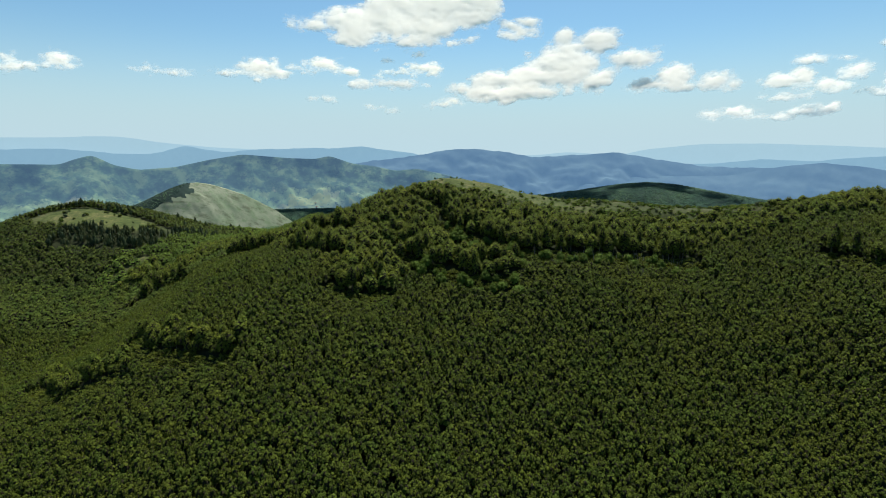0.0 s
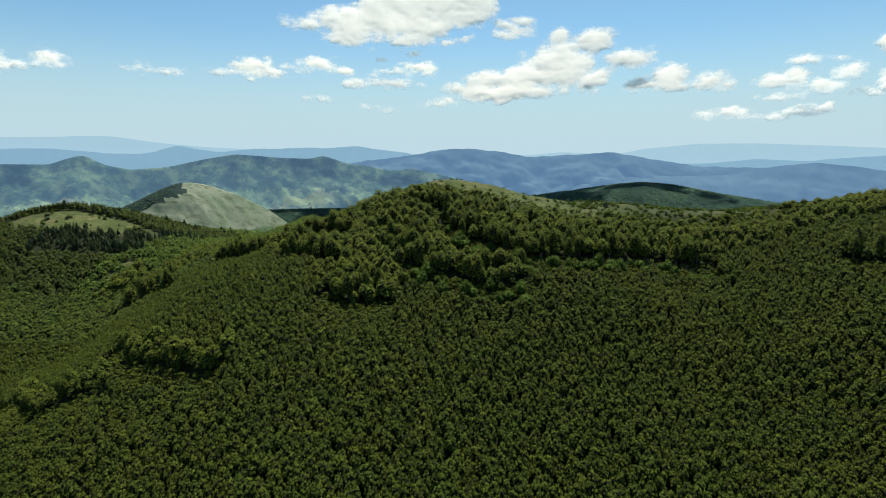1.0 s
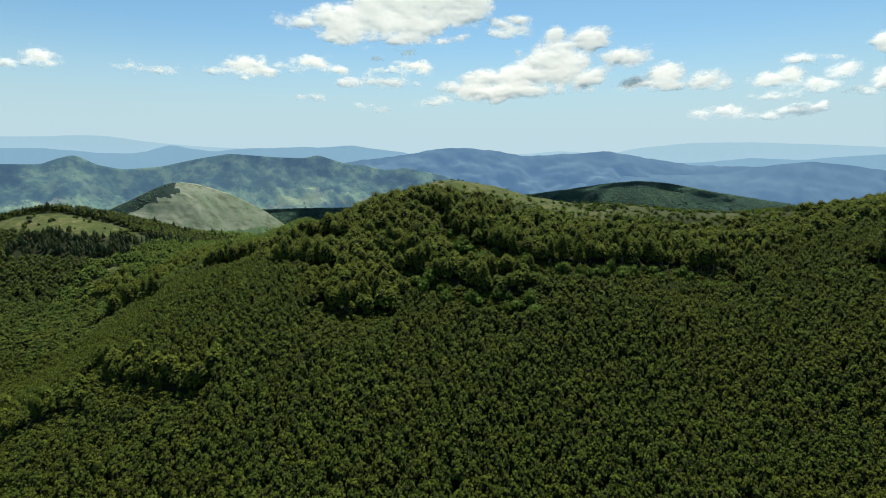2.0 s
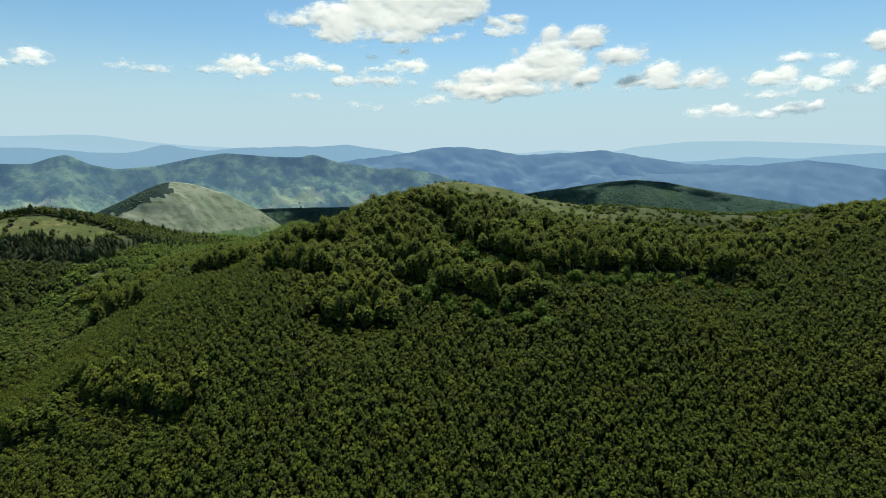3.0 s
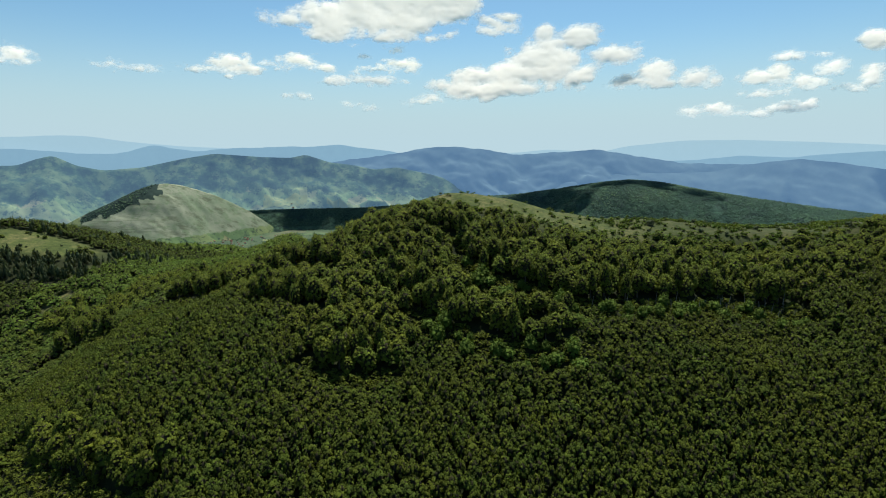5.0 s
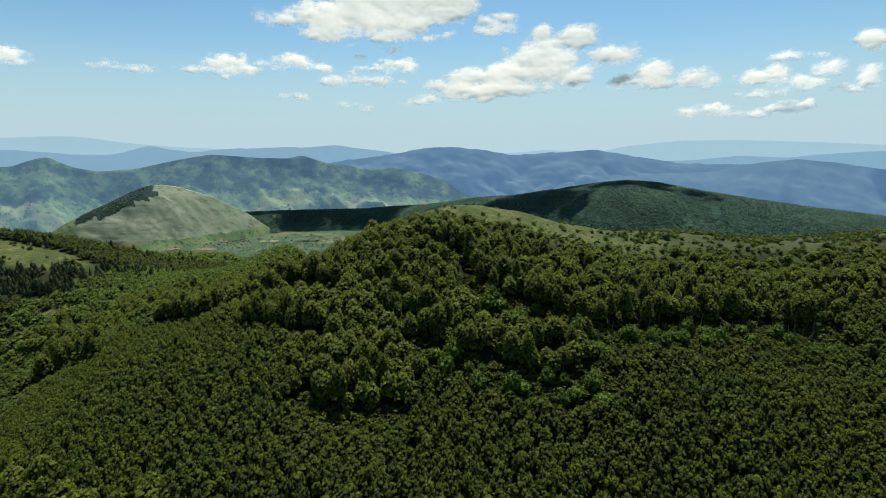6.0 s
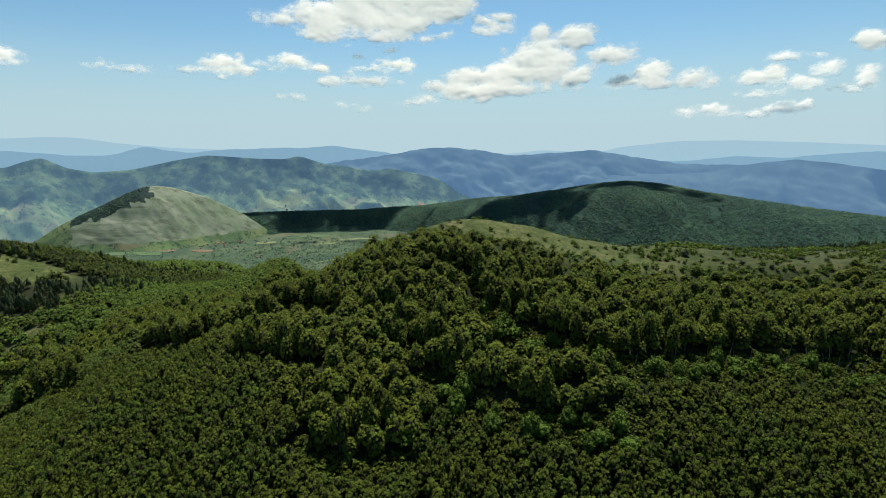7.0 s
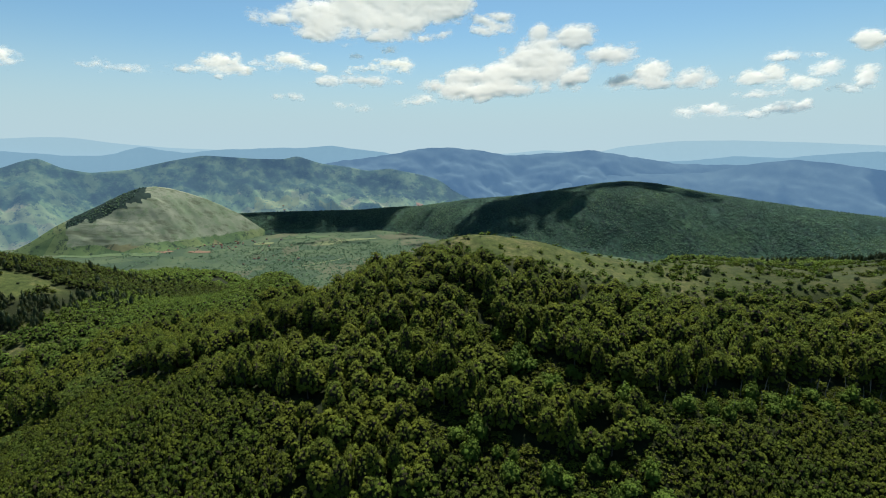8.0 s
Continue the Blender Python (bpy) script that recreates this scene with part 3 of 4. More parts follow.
def knobby_crown(rng, knobs, per, knob, leaf, low=-0.5, core=0.74, taper=0.0):
    """Unit crown: leafy knobs set over an egg-shaped body, with dark gaps between them. Triangles, and how many belong
    to the shade-dark core.
    """
    v, f = dome(ICO1, low)
    body = v * core * (1 + 0.12 * rng.uniform(-1, 1, (len(v), 1)))
    k = np.arange(knobs * 2)
    up = 1 - 2 * (k + 0.5) / len(k)
    turn = k * 2.39996 + rng.uniform(0, 6.28)
    flat = np.sqrt(1 - up * up)
    c = np.stack([flat * np.cos(turn), flat * np.sin(turn), up], -1) + rng.normal(size=(len(k), 3)) * 0.11
    c /= np.linalg.norm(c, axis=1)[:, None]
    c = c[c[:, 2] > low][: int(knobs * 1.6)]
    big = knob * rng.uniform(0.7, 1.35, (len(c), 1))
    at = c * rng.uniform(0.78, 0.96, (len(c), 1))
    axis = c + (0, 0, 1.15) + rng.normal(size=c.shape) * 0.2
    axis /= np.linalg.norm(axis, axis=1)[:, None]
    side = np.cross(axis, rng.normal(size=axis.shape))
    side /= np.linalg.norm(side, axis=1)[:, None]
    other = np.cross(axis, side)
    rim = np.arange(6) * 1.0472
    ring = at[:, None] + big[:, None] * rng.uniform(0.86, 1.12, (len(c), 6, 1)) * (np.cos(rim)[None, :, None] * side[:, None] + np.sin(rim)[None, :, None] * other[:, None])
    ring = ring - axis[:, None] * big[:, None] * rng.uniform(0.25, 0.6, (len(c), 6, 1))
    cap = np.concatenate([(at + axis * big * rng.uniform(0.35, 0.65, (len(c), 1)))[:, None], ring], 1)  # a leafy tuft
    cap[:, :, 2] = at[:, None, 2] + 0.62 * (cap[:, :, 2] - at[:, None, 2])
    fan = np.stack([np.zeros(6, int), 1 + np.arange(6), 1 + (np.arange(6) + 1) % 6], -1)
    fans = (fan[None] + 7 * np.arange(len(c))[:, None, None]).reshape(-1, 3)
    d = rng.normal(size=(len(c), per, 3)) + 1.0 * axis[:, None]
    d /= np.linalg.norm(d, axis=2)[:, :, None]
    p = (at[:, None] + d * big[:, None] * rng.uniform(0.75, 1.05, (len(c), per, 1))).reshape(-1, 3)
    d = d.reshape(-1, 3)
    nor = d + rng.normal(size=d.shape) * 0.2 + (0, 0, 0.2)
    nor /= np.linalg.norm(nor, axis=1)[:, None]
    t = np.cross(nor, rng.normal(size=d.shape))
    t /= np.linalg.norm(t, axis=1)[:, None] + 1e-9
    b = np.cross(nor, t)
    q = leaf * rng.uniform(0.65, 1.35, (len(d), 1))
    tri = np.stack([p + t * q - nor * q * 0.15, p + b * q * 1.1, p - t * q - b * q * 0.5 - nor * q * 0.1], 1).reshape(-1, 3)
    f = np.concatenate([f, fans + len(body)])
    inner = len(f) - len(fans)
    body = np.concatenate([body, cap.reshape(-1, 3)])
    out = np.concatenate([body, tri])
    out[:, :2] *= np.clip(1 - taper * (out[:, 2:3] + 0.2), 0.25, 1.5)
    return out, np.concatenate([f, np.arange(len(tri)).reshape(-1, 3) + len(body)]), inner


def woods(name, label, category, places, protos, mat, shaded_core=True):
    """Many crowns, too many to count, as one mesh. places: x, y, z of the foot of the crown, radius, height."""
    rng = np.random.RandomState(len(places))
    verts, tris, inner, n = [], [], [], 0
    pick = rng.randint(0, len(protos), len(places))
    turn = rng.uniform(0, 6.28, len(places))
    for k, (v, f, core) in enumerate(protos):
        own = np.where(pick == k)[0]
        if not len(own):
            continue
        p = places[own]
        c, s = np.cos(turn[own])[:, None], np.sin(turn[own])[:, None]
        x = (v[None, :, 0] * c - v[None, :, 1] * s) * p[:, 3:4] + p[:, 0:1]
        y = (v[None, :, 0] * s + v[None, :, 1] * c) * p[:, 3:4] + p[:, 1:2]
        z = v[None, :, 2] * p[:, 4:5] + p[:, 2:3]
        verts.append(np.stack([x, y, z], -1).reshape(-1, 3))
        tris.append((f[None] + (np.arange(len(own)) * len(v))[:, None, None]).reshape(-1, 3) + n)
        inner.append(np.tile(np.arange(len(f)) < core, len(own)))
        n += len(own) * len(v)
    me = mesh_of(name, np.concatenate(verts), np.concatenate(tris), True)
    me.materials.append(mat)
    if shaded_core:
        me.materials.append(CROWN_SHADE)
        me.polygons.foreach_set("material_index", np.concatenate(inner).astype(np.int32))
    return tagged(new(name, me), label, category, kind="stuff")


def scatter(rng, x0, x1, y0, y1, gap):
    gx, gy = np.meshgrid(np.arange(x0, x1, gap), np.arange(y0, y1, gap * 0.87))
    gx = gx + (np.arange(gx.shape[0]) % 2)[:, None] * gap / 2
    return (gx + rng.uniform(-0.38, 0.38, gx.shape) * gap).ravel(), (gy + rng.uniform(-0.38, 0.38, gy.shape) * gap).ravel()


rng = np.random.RandomState(7)
SCRUB = [crown_arrays(rng, 48, 0.25, OCT, -0.35, lobes=6, spread=(0.1, 0.8), heads=(0.3, 0.5), body=0.4) for _ in range(10)]
YOUNG = [knobby_crown(rng, 10, 2, 0.35, 0.17, -0.45, 0.62, taper) for taper in (0.1, 0.25, 0.4, 0.15, 0.3, 0.2, 0.35, 0.1, 0.25, 0.4, 0.15, 0.3)]
OLD = [knobby_crown(rng, n, 2, 0.18, 0.075, -0.5, 0.76, taper) for n, taper in ((44, 0.1), (48, 0.2), (52, 0.05), (46, 0.25), (48, 0.15), (54, 0.1), (44, 0.2), (50, 0.0))]
PINE = [crown_arrays(rng, 40, 0.3, ICO1, -0.9, cone=0.62) for _ in range(5)]


def seen_from_path(x, y):
    return abs(x + 8) < 24 + 0.885 * y


def stand_places(x, y, wide, tall, lift):
    n = len(x)
    q, k = rng.uniform(0.75, 1.25, n), lowered(x, y)
    return np.stack([x, y, height(x, y) + k * lift * rng.uniform(0.88, 1.14, n), wide * q, k * tall * rng.uniform(0.85, 1.2, n)], -1)


# young wood on the lower slopes
x, y = scatter(rng, -330, 330, 138, 330, 2.9)
keep = seen_from_path(x, y) & ~old_stand(x, y) & ~cleared(x, y) & (openness(x, y) < 0.5)
x, y = x[keep], y[keep]
woods("young_forest", "dense dark green young broadleaf forest covering the lower hillside", "forest", stand_places(x, y, 1.7, 3.0, 3.4), YOUNG, COPPICE)

x, y = scatter(rng, -210, 210, -70, 138, 7.6)
woods("valley_side_forest", "broadleaf forest on the lower hillside", "forest", stand_places(x, y, 4.4, 3.8, 3.4), YOUNG, COPPICE)

# older wood on the upper hill
x, y = scatter(rng, -250, 330, 215, 420, 4.75)
keep = seen_from_path(x, y) & old_stand(x, y) & ~cleared(x, y) & (openness(x, y) < 0.35) & ((x > -110) | (y < 400))
x, y = x[keep], y[keep]
places = stand_places(x, y, 2.8, 4.7, 3.7)
odd = rng.uniform(0.72, 1.28, len(x))  # uneven tops
places[:, 3:] *= odd[:, None]
places[:, 2] += 5.0 * (odd - 1)
short = 0.38 + 0.62 * smooth(0, 30, np.interp(x, *zip(*GRASS_EDGE)) - y + 60 * smooth(-42, -50, x))  # low scrub towards the grass
places[:, 2] += (short - 1) * 4.6
places[:, 3] *= short ** 0.3
places[:, 4] *= short ** 0.8
woods("upper_forest", "taller broadleaf forest with rounded dark green crowns on the upper hill", "forest", places, OLD, LEAF)

# far slope of the hollow below the knoll
x, y = scatter(rng, -470, -100, 330, 560, 4.8)
keep = seen_from_path(x, y) & (y > 372) & (openness(x, y) < 0.4) & ((x < -235) | (y > 420))
bright = ((x > -275) & (y > 376) & (y < 505)) | ((x > -345) & (x < -250) & (y > 428) & (y < 468))  # scrub and pines stand there
k = keep & ~bright
woods("hollow_forest", "mixed broadleaf forest in the hollow below the grassy knoll", "forest", stand_places(x[k], y[k], 2.5, 3.2, 3.4), YOUNG, LEAF_COOL)
x, y = scatter(rng, -275, -95, 345, 510, 4.6)
keep = (openness(x, y) < 0.9) & (y > 372 + 0.1 * (x + 100)) & ~((x > -112) & (y < 395)) & ~((x < -250) & (y > 428)) & (rng.uniform(size=len(x)) < 1 - openness(x, y) * smooth(0.2, -0.2, waves(x, y, 38, 71)))
woods("fresh_woodland", "bright green young trees and scrub on the saddle", "woodland", stand_places(x[keep], y[keep], 2.7, 3.0, 2.4), YOUNG, LEAF_BRIGHT)
x, y = scatter(rng, -470, -150, 330, 400, 3.9)
keep = seen_from_path(x, y) & ~(old_stand(x, y) & (x > -235)) & (y > 328) & (openness(x, y) < 0.5) & ~cleared(x, y) & (y < 380)
woods("hollow_young_forest", "dense young forest on the shaded side of the hollow", "forest", stand_places(x[keep], y[keep], 2.7, 2.8, 3.4), YOUNG, LEAF_COOL)


x, y = scatter(rng, -520, -130, 556, 790, 7.6)
k = (waves(x, y, 70, 53) > -0.45) & (y < 760 + 30 * waves(x, y, 90, 54))
woods("spur_woodland", "bright green broadleaf woods on the spur behind the knoll", "woodland", stand_places(x[k], y[k], 3.9, 3.6, 2.6), YOUNG, LEAF_BRIGHT)


# ---- single trees ----
def part(name, me, mat, parent, label=""):
    if not me.materials:
        me.materials.append(mat)
    ob = new(name, me)
    ob.parent = parent
    return tagged(ob, label)


def trunk_mesh(radius, top, lean, sides=7):
    """A tapered, slightly bent stem."""
    rings = np.linspace(0, 1, 6)
    v = []
    for k in rings:
        q = radius * (1.25 - 0.95 * k) * (1.4 if k == 0 else 1)
        for a in np.arange(sides) * 6.283 / sides:
            v.append((q * math.cos(a) + lean * k * k, q * math.sin(a) + 0.3 * lean * math.sin(3 * k), top * k - 0.4))
    return mesh_of("trunk", v, grid_faces(6, sides, True))


def tree(kind, label, category, crown, mat, stem):
    """A tree 1 unit wide: an Empty at its foot with trunk and crown. crown: arrays, radius, height, lift."""
    (v, f, core), rad, tall, lift = crown
    root = tagged(new(kind), label, category)
    part("trunk", trunk_mesh(*stem), BARK, root)
    me = mesh_of("crown", v * (rad, rad, tall) + (0, 0, lift), f, True)
    me.materials.append(mat)
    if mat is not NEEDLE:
        me.materials.append(CROWN_SHADE)
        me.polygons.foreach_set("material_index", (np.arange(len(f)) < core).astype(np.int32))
    part("crown", me, mat, root)
    return root


def plant(proto, x, y, q, group=""):
    ob = copy_thing(proto, pose(x, y, float(height(x, y)), 0, 0, rng.uniform(0, 360)))
    ob.scale = (q, q, q * rng.uniform(0.9, 1.12))
    return tagged(ob, group=group)


def drop(proto):
    for o in (*proto.children_recursive, proto):
        bpy.data.objects.remove(o)


EDGE_TREES = [tree("beech_tree", text, "tree", (knobby_crown(rng, n + 20, 3, 0.16, 0.07, -0.62, 0.72, taper), w, h, h * 1.12 + 0.6), LEAF, (0.24, 1.7 * h, 0.4))
    for text, n, w, h, taper in (("tall leafy beech tree at the edge of the stand", 42, 3.1, 6.3, 0.15), ("broad dark green beech tree at the edge of the stand", 46, 3.7, 5.7, 0.05),
                                 ("slender beech tree with a high rounded crown", 42, 2.8, 6.8, 0.2), ("dense rounded beech tree above the clearing", 44, 3.4, 5.9, 0.0))]
for place, (line, wide, (dx, dy)) in enumerate(EDGES):
    for row in range(2):
        for (ax, ay), (bx, by) in zip(line, line[1:]):
            n = max(1, int(math.hypot(bx - ax, by - ay) / 6.2))
            for k in range(n):
                t = (k + rng.uniform(0.1, 0.9)) / n
                off = 2.0 + row * 6.0 + rng.uniform(-1.8, 1.8)
                if rng.uniform() < 0.16:
                    continue
                plant(EDGE_TREES[rng.randint(4)], ax + t * (bx - ax) - dx * off + rng.uniform(-0.6, 0.6), ay + t * (by - ay) - dy * off, rng.uniform(0.7, 1.05) * (0.6 if dx else 0.66 if place in (6, 7) else 1), "trees along the stand edges")
for proto in EDGE_TREES:
    drop(proto)

# thin dead stems left standing in the longest clearing
STEMS = [tagged(new("dead_trunk", trunk_mesh(0.13, h, lean, 6)), text, "trunk") for h, lean, text in ((5.5, 0.5, "thin grey dead trunk standing in the clearing"), (4.0, -0.4, "short bare grey stem standing in the clearing"))]
for stem in STEMS:
    stem.data.materials.append(STEM_BARK)
for k in range(34):
    px = rng.uniform(48, 142)
    plant(STEMS[k % 2], px, np.interp(px, *zip(*EDGES[0][0][4:])) - rng.uniform(0.5, 8), rng.uniform(0.7, 1.25), "dead trunks in the clearing")
for stem in STEMS:
    drop(stem)

x, y = scatter(rng, -240, 245, 205, 355, 2.1)
keep = cleared(x, y) & (rng.uniform(size=len(x)) < 0.92)
x, y = x[keep], y[keep]
low = (x > -30) & (x < 150) & (y > 245) & (y < 300)
woods("clearing_scrub", "low light green saplings and scrub filling the clearings", "scrub", stand_places(x[low], y[low], 1.6, 1.1, 0.7), SCRUB, LEAF)
woods("understorey", "dark low understorey along the stand edges", "scrub", stand_places(x[~low], y[~low], 1.7, 1.2, 0.9), SCRUB, LEAF)

# low bright shrubs in the strips and on the grass
SHRUBS = []
for text, mat, h in (("low bright green shrub in the clearing", LEAF_BRIGHT, 0.9), ("pale green bushy sapling in the clearing", LEAF_BRIGHT, 1.5), ("small dark juniper bush on dry grass", NEEDLE, 0.9), ("rounded green hawthorn bush on dry grass", LEAF, 0.8)):
    v, f, core = knobby_crown(rng, 16, 11, 0.3, 0.13, -0.6, 0.7)
    me = mesh_of("shrub", v * (1.3, 1.3, 1.2 * h) + (0, 0, 0.9 * h), f)
    me.materials.append(mat)
    SHRUBS.append(tagged(new("shrub", me), text, "shrub"))
for line, wide, (dx, dy) in EDGES[:2]:
    for (ax, ay), (bx, by) in zip(line, line[1:]):
        n = max(1, int(math.hypot(bx - ax, by - ay) / 3.0))
        for k in range(n):
            t = rng.uniform(0, 1)
            off = wide * rng.uniform(0.2, 1.0)
            plant(SHRUBS[rng.randint(2)], ax + t * (bx - ax) + dx * off, ay + t * (by - ay) + dy * off, rng.uniform(0.9, 2.3), "shrubs in the clearings")
made = 0
while made < 170:
    px, py = rng.uniform(-35, 270), rng.uniform(340, 430)
    if openness(px, py) < 0.42 or (px < 55 and rng.uniform() < 0.6):
        continue
    made += 1
    plant(SHRUBS[2 + rng.randint(2)], px, py, rng.uniform(0.35, 1.0) * (1.5 if px > 90 and rng.uniform() < 0.4 else 1), "bushes on the open summit")
made = 0
while made < 55:
    px, py = rng.uniform(-420, -200), rng.uniform(395, 515)
    if openness(px, py) < 0.3:
        continue
    made += 1
    plant(SHRUBS[1 + rng.randint(3)], px, py, rng.uniform(0.5, 1.5), "bushes on the knoll")
for proto in SHRUBS:
    drop(proto)

x, y = scatter(rng, -40, 330, 328, 425, 3.0)
edge = y - np.interp(x, *zip(*GRASS_EDGE))
thick = np.clip(0.9 - edge / 14, 0, 1) + 0.9 * smooth(30, 100, x) * smooth(-0.15, 0.4, waves(x, y * 2, 48, 77))
keep = (edge > -4) & (rng.uniform(size=len(x)) < thick * 0.85 + 0.05)
x, y = x[keep], y[keep]
places = stand_places(x, y, 1.5, 1.2, 0.5)
places[:, 3:] *= rng.uniform(0.45, 1.5, (len(x), 1))
woods("plateau_scrub", "patches of low green scrub on the grassy plateau", "scrub", places, SCRUB, LEAF_BRIGHT)

x, y = scatter(rng, 95, 330, 424, 492, 4.4)
k = (rng.uniform(size=len(x)) < 0.62 + 0.3 * waves(x, y, 45, 61)) & (x < 250 + 0.5 * (y - 424))
woods("rim_thicket", "thicket of green bushes and small trees on the plateau rim", "scrub", stand_places(x[k], y[k], 2.3, 2.0, 1.2), YOUNG, LEAF_BRIGHT)

# pines on the knoll and on the far rim of the plateau
PINES = [tree("pine_tree", text, "tree", (PINE[n], 1.9, h / 2, h / 2 + 1.6), NEEDLE, (0.16, h, 0.2))
    for n, (text, h) in enumerate((("tall dark pine tree in a dense stand", 8.5), ("slim grey-green pine tree", 7.5), ("dark pine tree with a pointed crown", 9.5)))]
x, y = scatter(rng, -345, -252, 438, 466, 3.3)
keep = (openness(x, y) < 0.5) & (rng.uniform(size=len(x)) < 0.45 + 0.4 * waves(x, y, 30, 15))
woods("pine_stand", "dense stand of dark grey-green pines on the knoll", "pines", stand_places(x[keep], y[keep], 1.7, 3.4, 4.4), PINE, NEEDLE, shaded_core=False)
x, y = scatter(rng, -285, -170, 382, 452, 3.6)
keep = (openness(x, y) > 0.2) & (rng.uniform(size=len(x)) < 0.5)
woods("meadow_scrub", "light green scrub on the hollow meadow", "scrub", stand_places(x[keep], y[keep], 1.5, 1.3, 0.9), SCRUB, LEAF_BRIGHT)
for px, py, sx, sy, n in ((-300, 437, 50, 5, 60), (-235, 478, 22, 30, 50), (-330, 516, 90, 8, 45), (-370, 590, 60, 14, 60), (-265, 560, 40, 12, 26), (285, 466, 62, 16, 150)):
    for _ in range(n):
        plant(PINES[rng.randint(3)], px + rng.uniform(-sx, sx), py + rng.uniform(-sy, sy), rng.uniform(0.6, 1.0) * (0.6 if px > 0 else 1), "pines")
for proto in PINES:
    drop(proto)

# ---- valley: fields, village, hedges, track ----
def field_material(name, a, b):
    return hill_material(name, [(0.35, a), (0.65, b)], 0.02)


FIELD_RED = field_material("ploughed_red_soil", (0.154, 0.0875, 0.0595), (0.182, 0.1085, 0.07))
FIELD_BROWN = field_material("bare_brown_soil", (0.112, 0.077, 0.056), (0.14, 0.098, 0.0665))
FIELD_GREEN = field_material("young_crop", (0.0525, 0.0875, 0.0434), (0.07, 0.105, 0.0525))
FIELD_PALE = field_material("hay_meadow", (0.105, 0.1295, 0.0665), (0.133, 0.154, 0.077))


def sheet(name, label, category, cx, cy, long, wide, turn, mat, lift=2.0, bend=0.0):
    """A patch of farmland lying on the valley floor."""
    u, v = np.meshgrid(np.linspace(-0.5, 0.5, 25), np.linspace(-0.5, 0.5, 7), indexing="ij")
    a, b = u * long, v * wide * (1 + 0.25 * np.sin(5 * u + cx)) + bend * long * u * u
    c, s_ = math.cos(radians(turn)), math.sin(radians(turn))
    x, y = cx + a * c - b * s_, cy + a * s_ + b * c
    me = mesh_of(name, np.stack([x, y, land(x, y) + lift], -1).reshape(-1, 3), grid_faces(25, 7), True)
    me.materials.append(mat)
    return tagged(new(name, me), label, category, group="valley fields", kind="structure")


# the farthest fields: soil and grass colours with bluish emission added as haze
HAZED_RED = hazed_material("hazed_red_soil", [(0.35, (0.13, 0.075, 0.05)), (0.65, (0.16, 0.09, 0.06))], (0.039, 0.06, 0.08))
HAZED_MEADOW = hazed_material("hazed_meadow", [(0.35, (0.085, 0.11, 0.055)), (0.65, (0.12, 0.14, 0.07))], (0.039, 0.068, 0.09))
for cx, cy, long, wide, turn, mat, text in (
    (-970, 3790, 400, 110, 12, FIELD_RED, "long ploughed field of red soil"), (-2000, 3290, 200, 60, 0, FIELD_BROWN, "bare brown field"),
    (-1560, 3140, 240, 60, -20, FIELD_BROWN, "bare brown field by the village"), (-1280, 3110, 130, 50, 0, FIELD_BROWN, "small bare brown field"),
    (-1760, 3060, 560, 110, 3, FIELD_GREEN, "green crop field"), (-985, 3360, 120, 70, 5, FIELD_PALE, "small pale green meadow"),
    (-570, 3310, 170, 80, 12, FIELD_PALE, "pale green hay meadow"), (-400, 3440, 260, 50, 20, FIELD_PALE, "narrow pale green meadow"),
    (-430, 3940, 220, 60, 6, FIELD_PALE, "narrow pale field strip"), (-760, 3560, 300, 60, 12, FIELD_GREEN, "green crop strip"),
    (-1085, 4110, 330, 90, 8, HAZED_MEADOW, "pale meadow at the foot of the mountains"), 
     (60, 4300, 130, 70, 5, HAZED_RED, "small field of red soil"),
    (-640, 4150, 260, 60, 0, HAZED_MEADOW, "green field at the foot of the mountains")):
    sheet("field", text, "field", cx, cy, long, wide, turn, mat)
sheet("track", "pale dusty track down the hillside", "track", -520, 2780, 330, 16, 48, FIELD_PALE, 2.5, 0.1)

ROOF = field_material("terracotta_roof", (0.14, 0.07, 0.049), (0.189, 0.098, 0.0665))
PLASTER = field_material("pale_house_wall", (0.385, 0.371, 0.336), (0.476, 0.462, 0.42))
bm = bmesh.new()
bmesh.ops.create_cube(bm, size=1, matrix=Matrix.Translation((0, 0, 2.2)) @ Matrix.Diagonal((11, 8, 5, 1)))
WALLS = bpy.data.meshes.new("wall")
bm.to_mesh(WALLS)
bm.free()
WALLS.materials.append(PLASTER)
ROOFS = mesh_of("roof", [(-6, -4.8, 4.5), (6, -4.8, 4.5), (6, 4.8, 4.5), (-6, 4.8, 4.5), (-6, 0, 7.8), (6, 0, 7.8)], [(0, 1, 5), (0, 5, 4), (2, 3, 4), (2, 4, 5), (0, 4, 3), (1, 2, 5), (0, 3, 2), (0, 2, 1)])
ROOFS.materials.append(ROOF)
for cx, cy, spread, n in ((-1480, 3245, 90, 16), (-1300, 3320, 120, 22), (-1130, 3420, 90, 12), (-1030, 3215, 110, 10), (-1700, 3350, 90, 8), (-800, 2840, 90, 9), (-960, 4000, 60, 8)):
    for _ in range(n):
        px, py = rng.normal(cx, spread), rng.normal(cy, spread * 0.6)
        home = tagged(new("house"), "small village house with pale walls and a terracotta roof", "house", group="village houses")
        home.matrix_basis = pose(px, py, float(land(px, py)), 0, 0, rng.uniform(0, 180))
        home.scale = [rng.uniform(0.8, 1.3)] * 3
        for name, me in (("wall", WALLS), ("roof", ROOFS)):
            part(name, me, None, home)

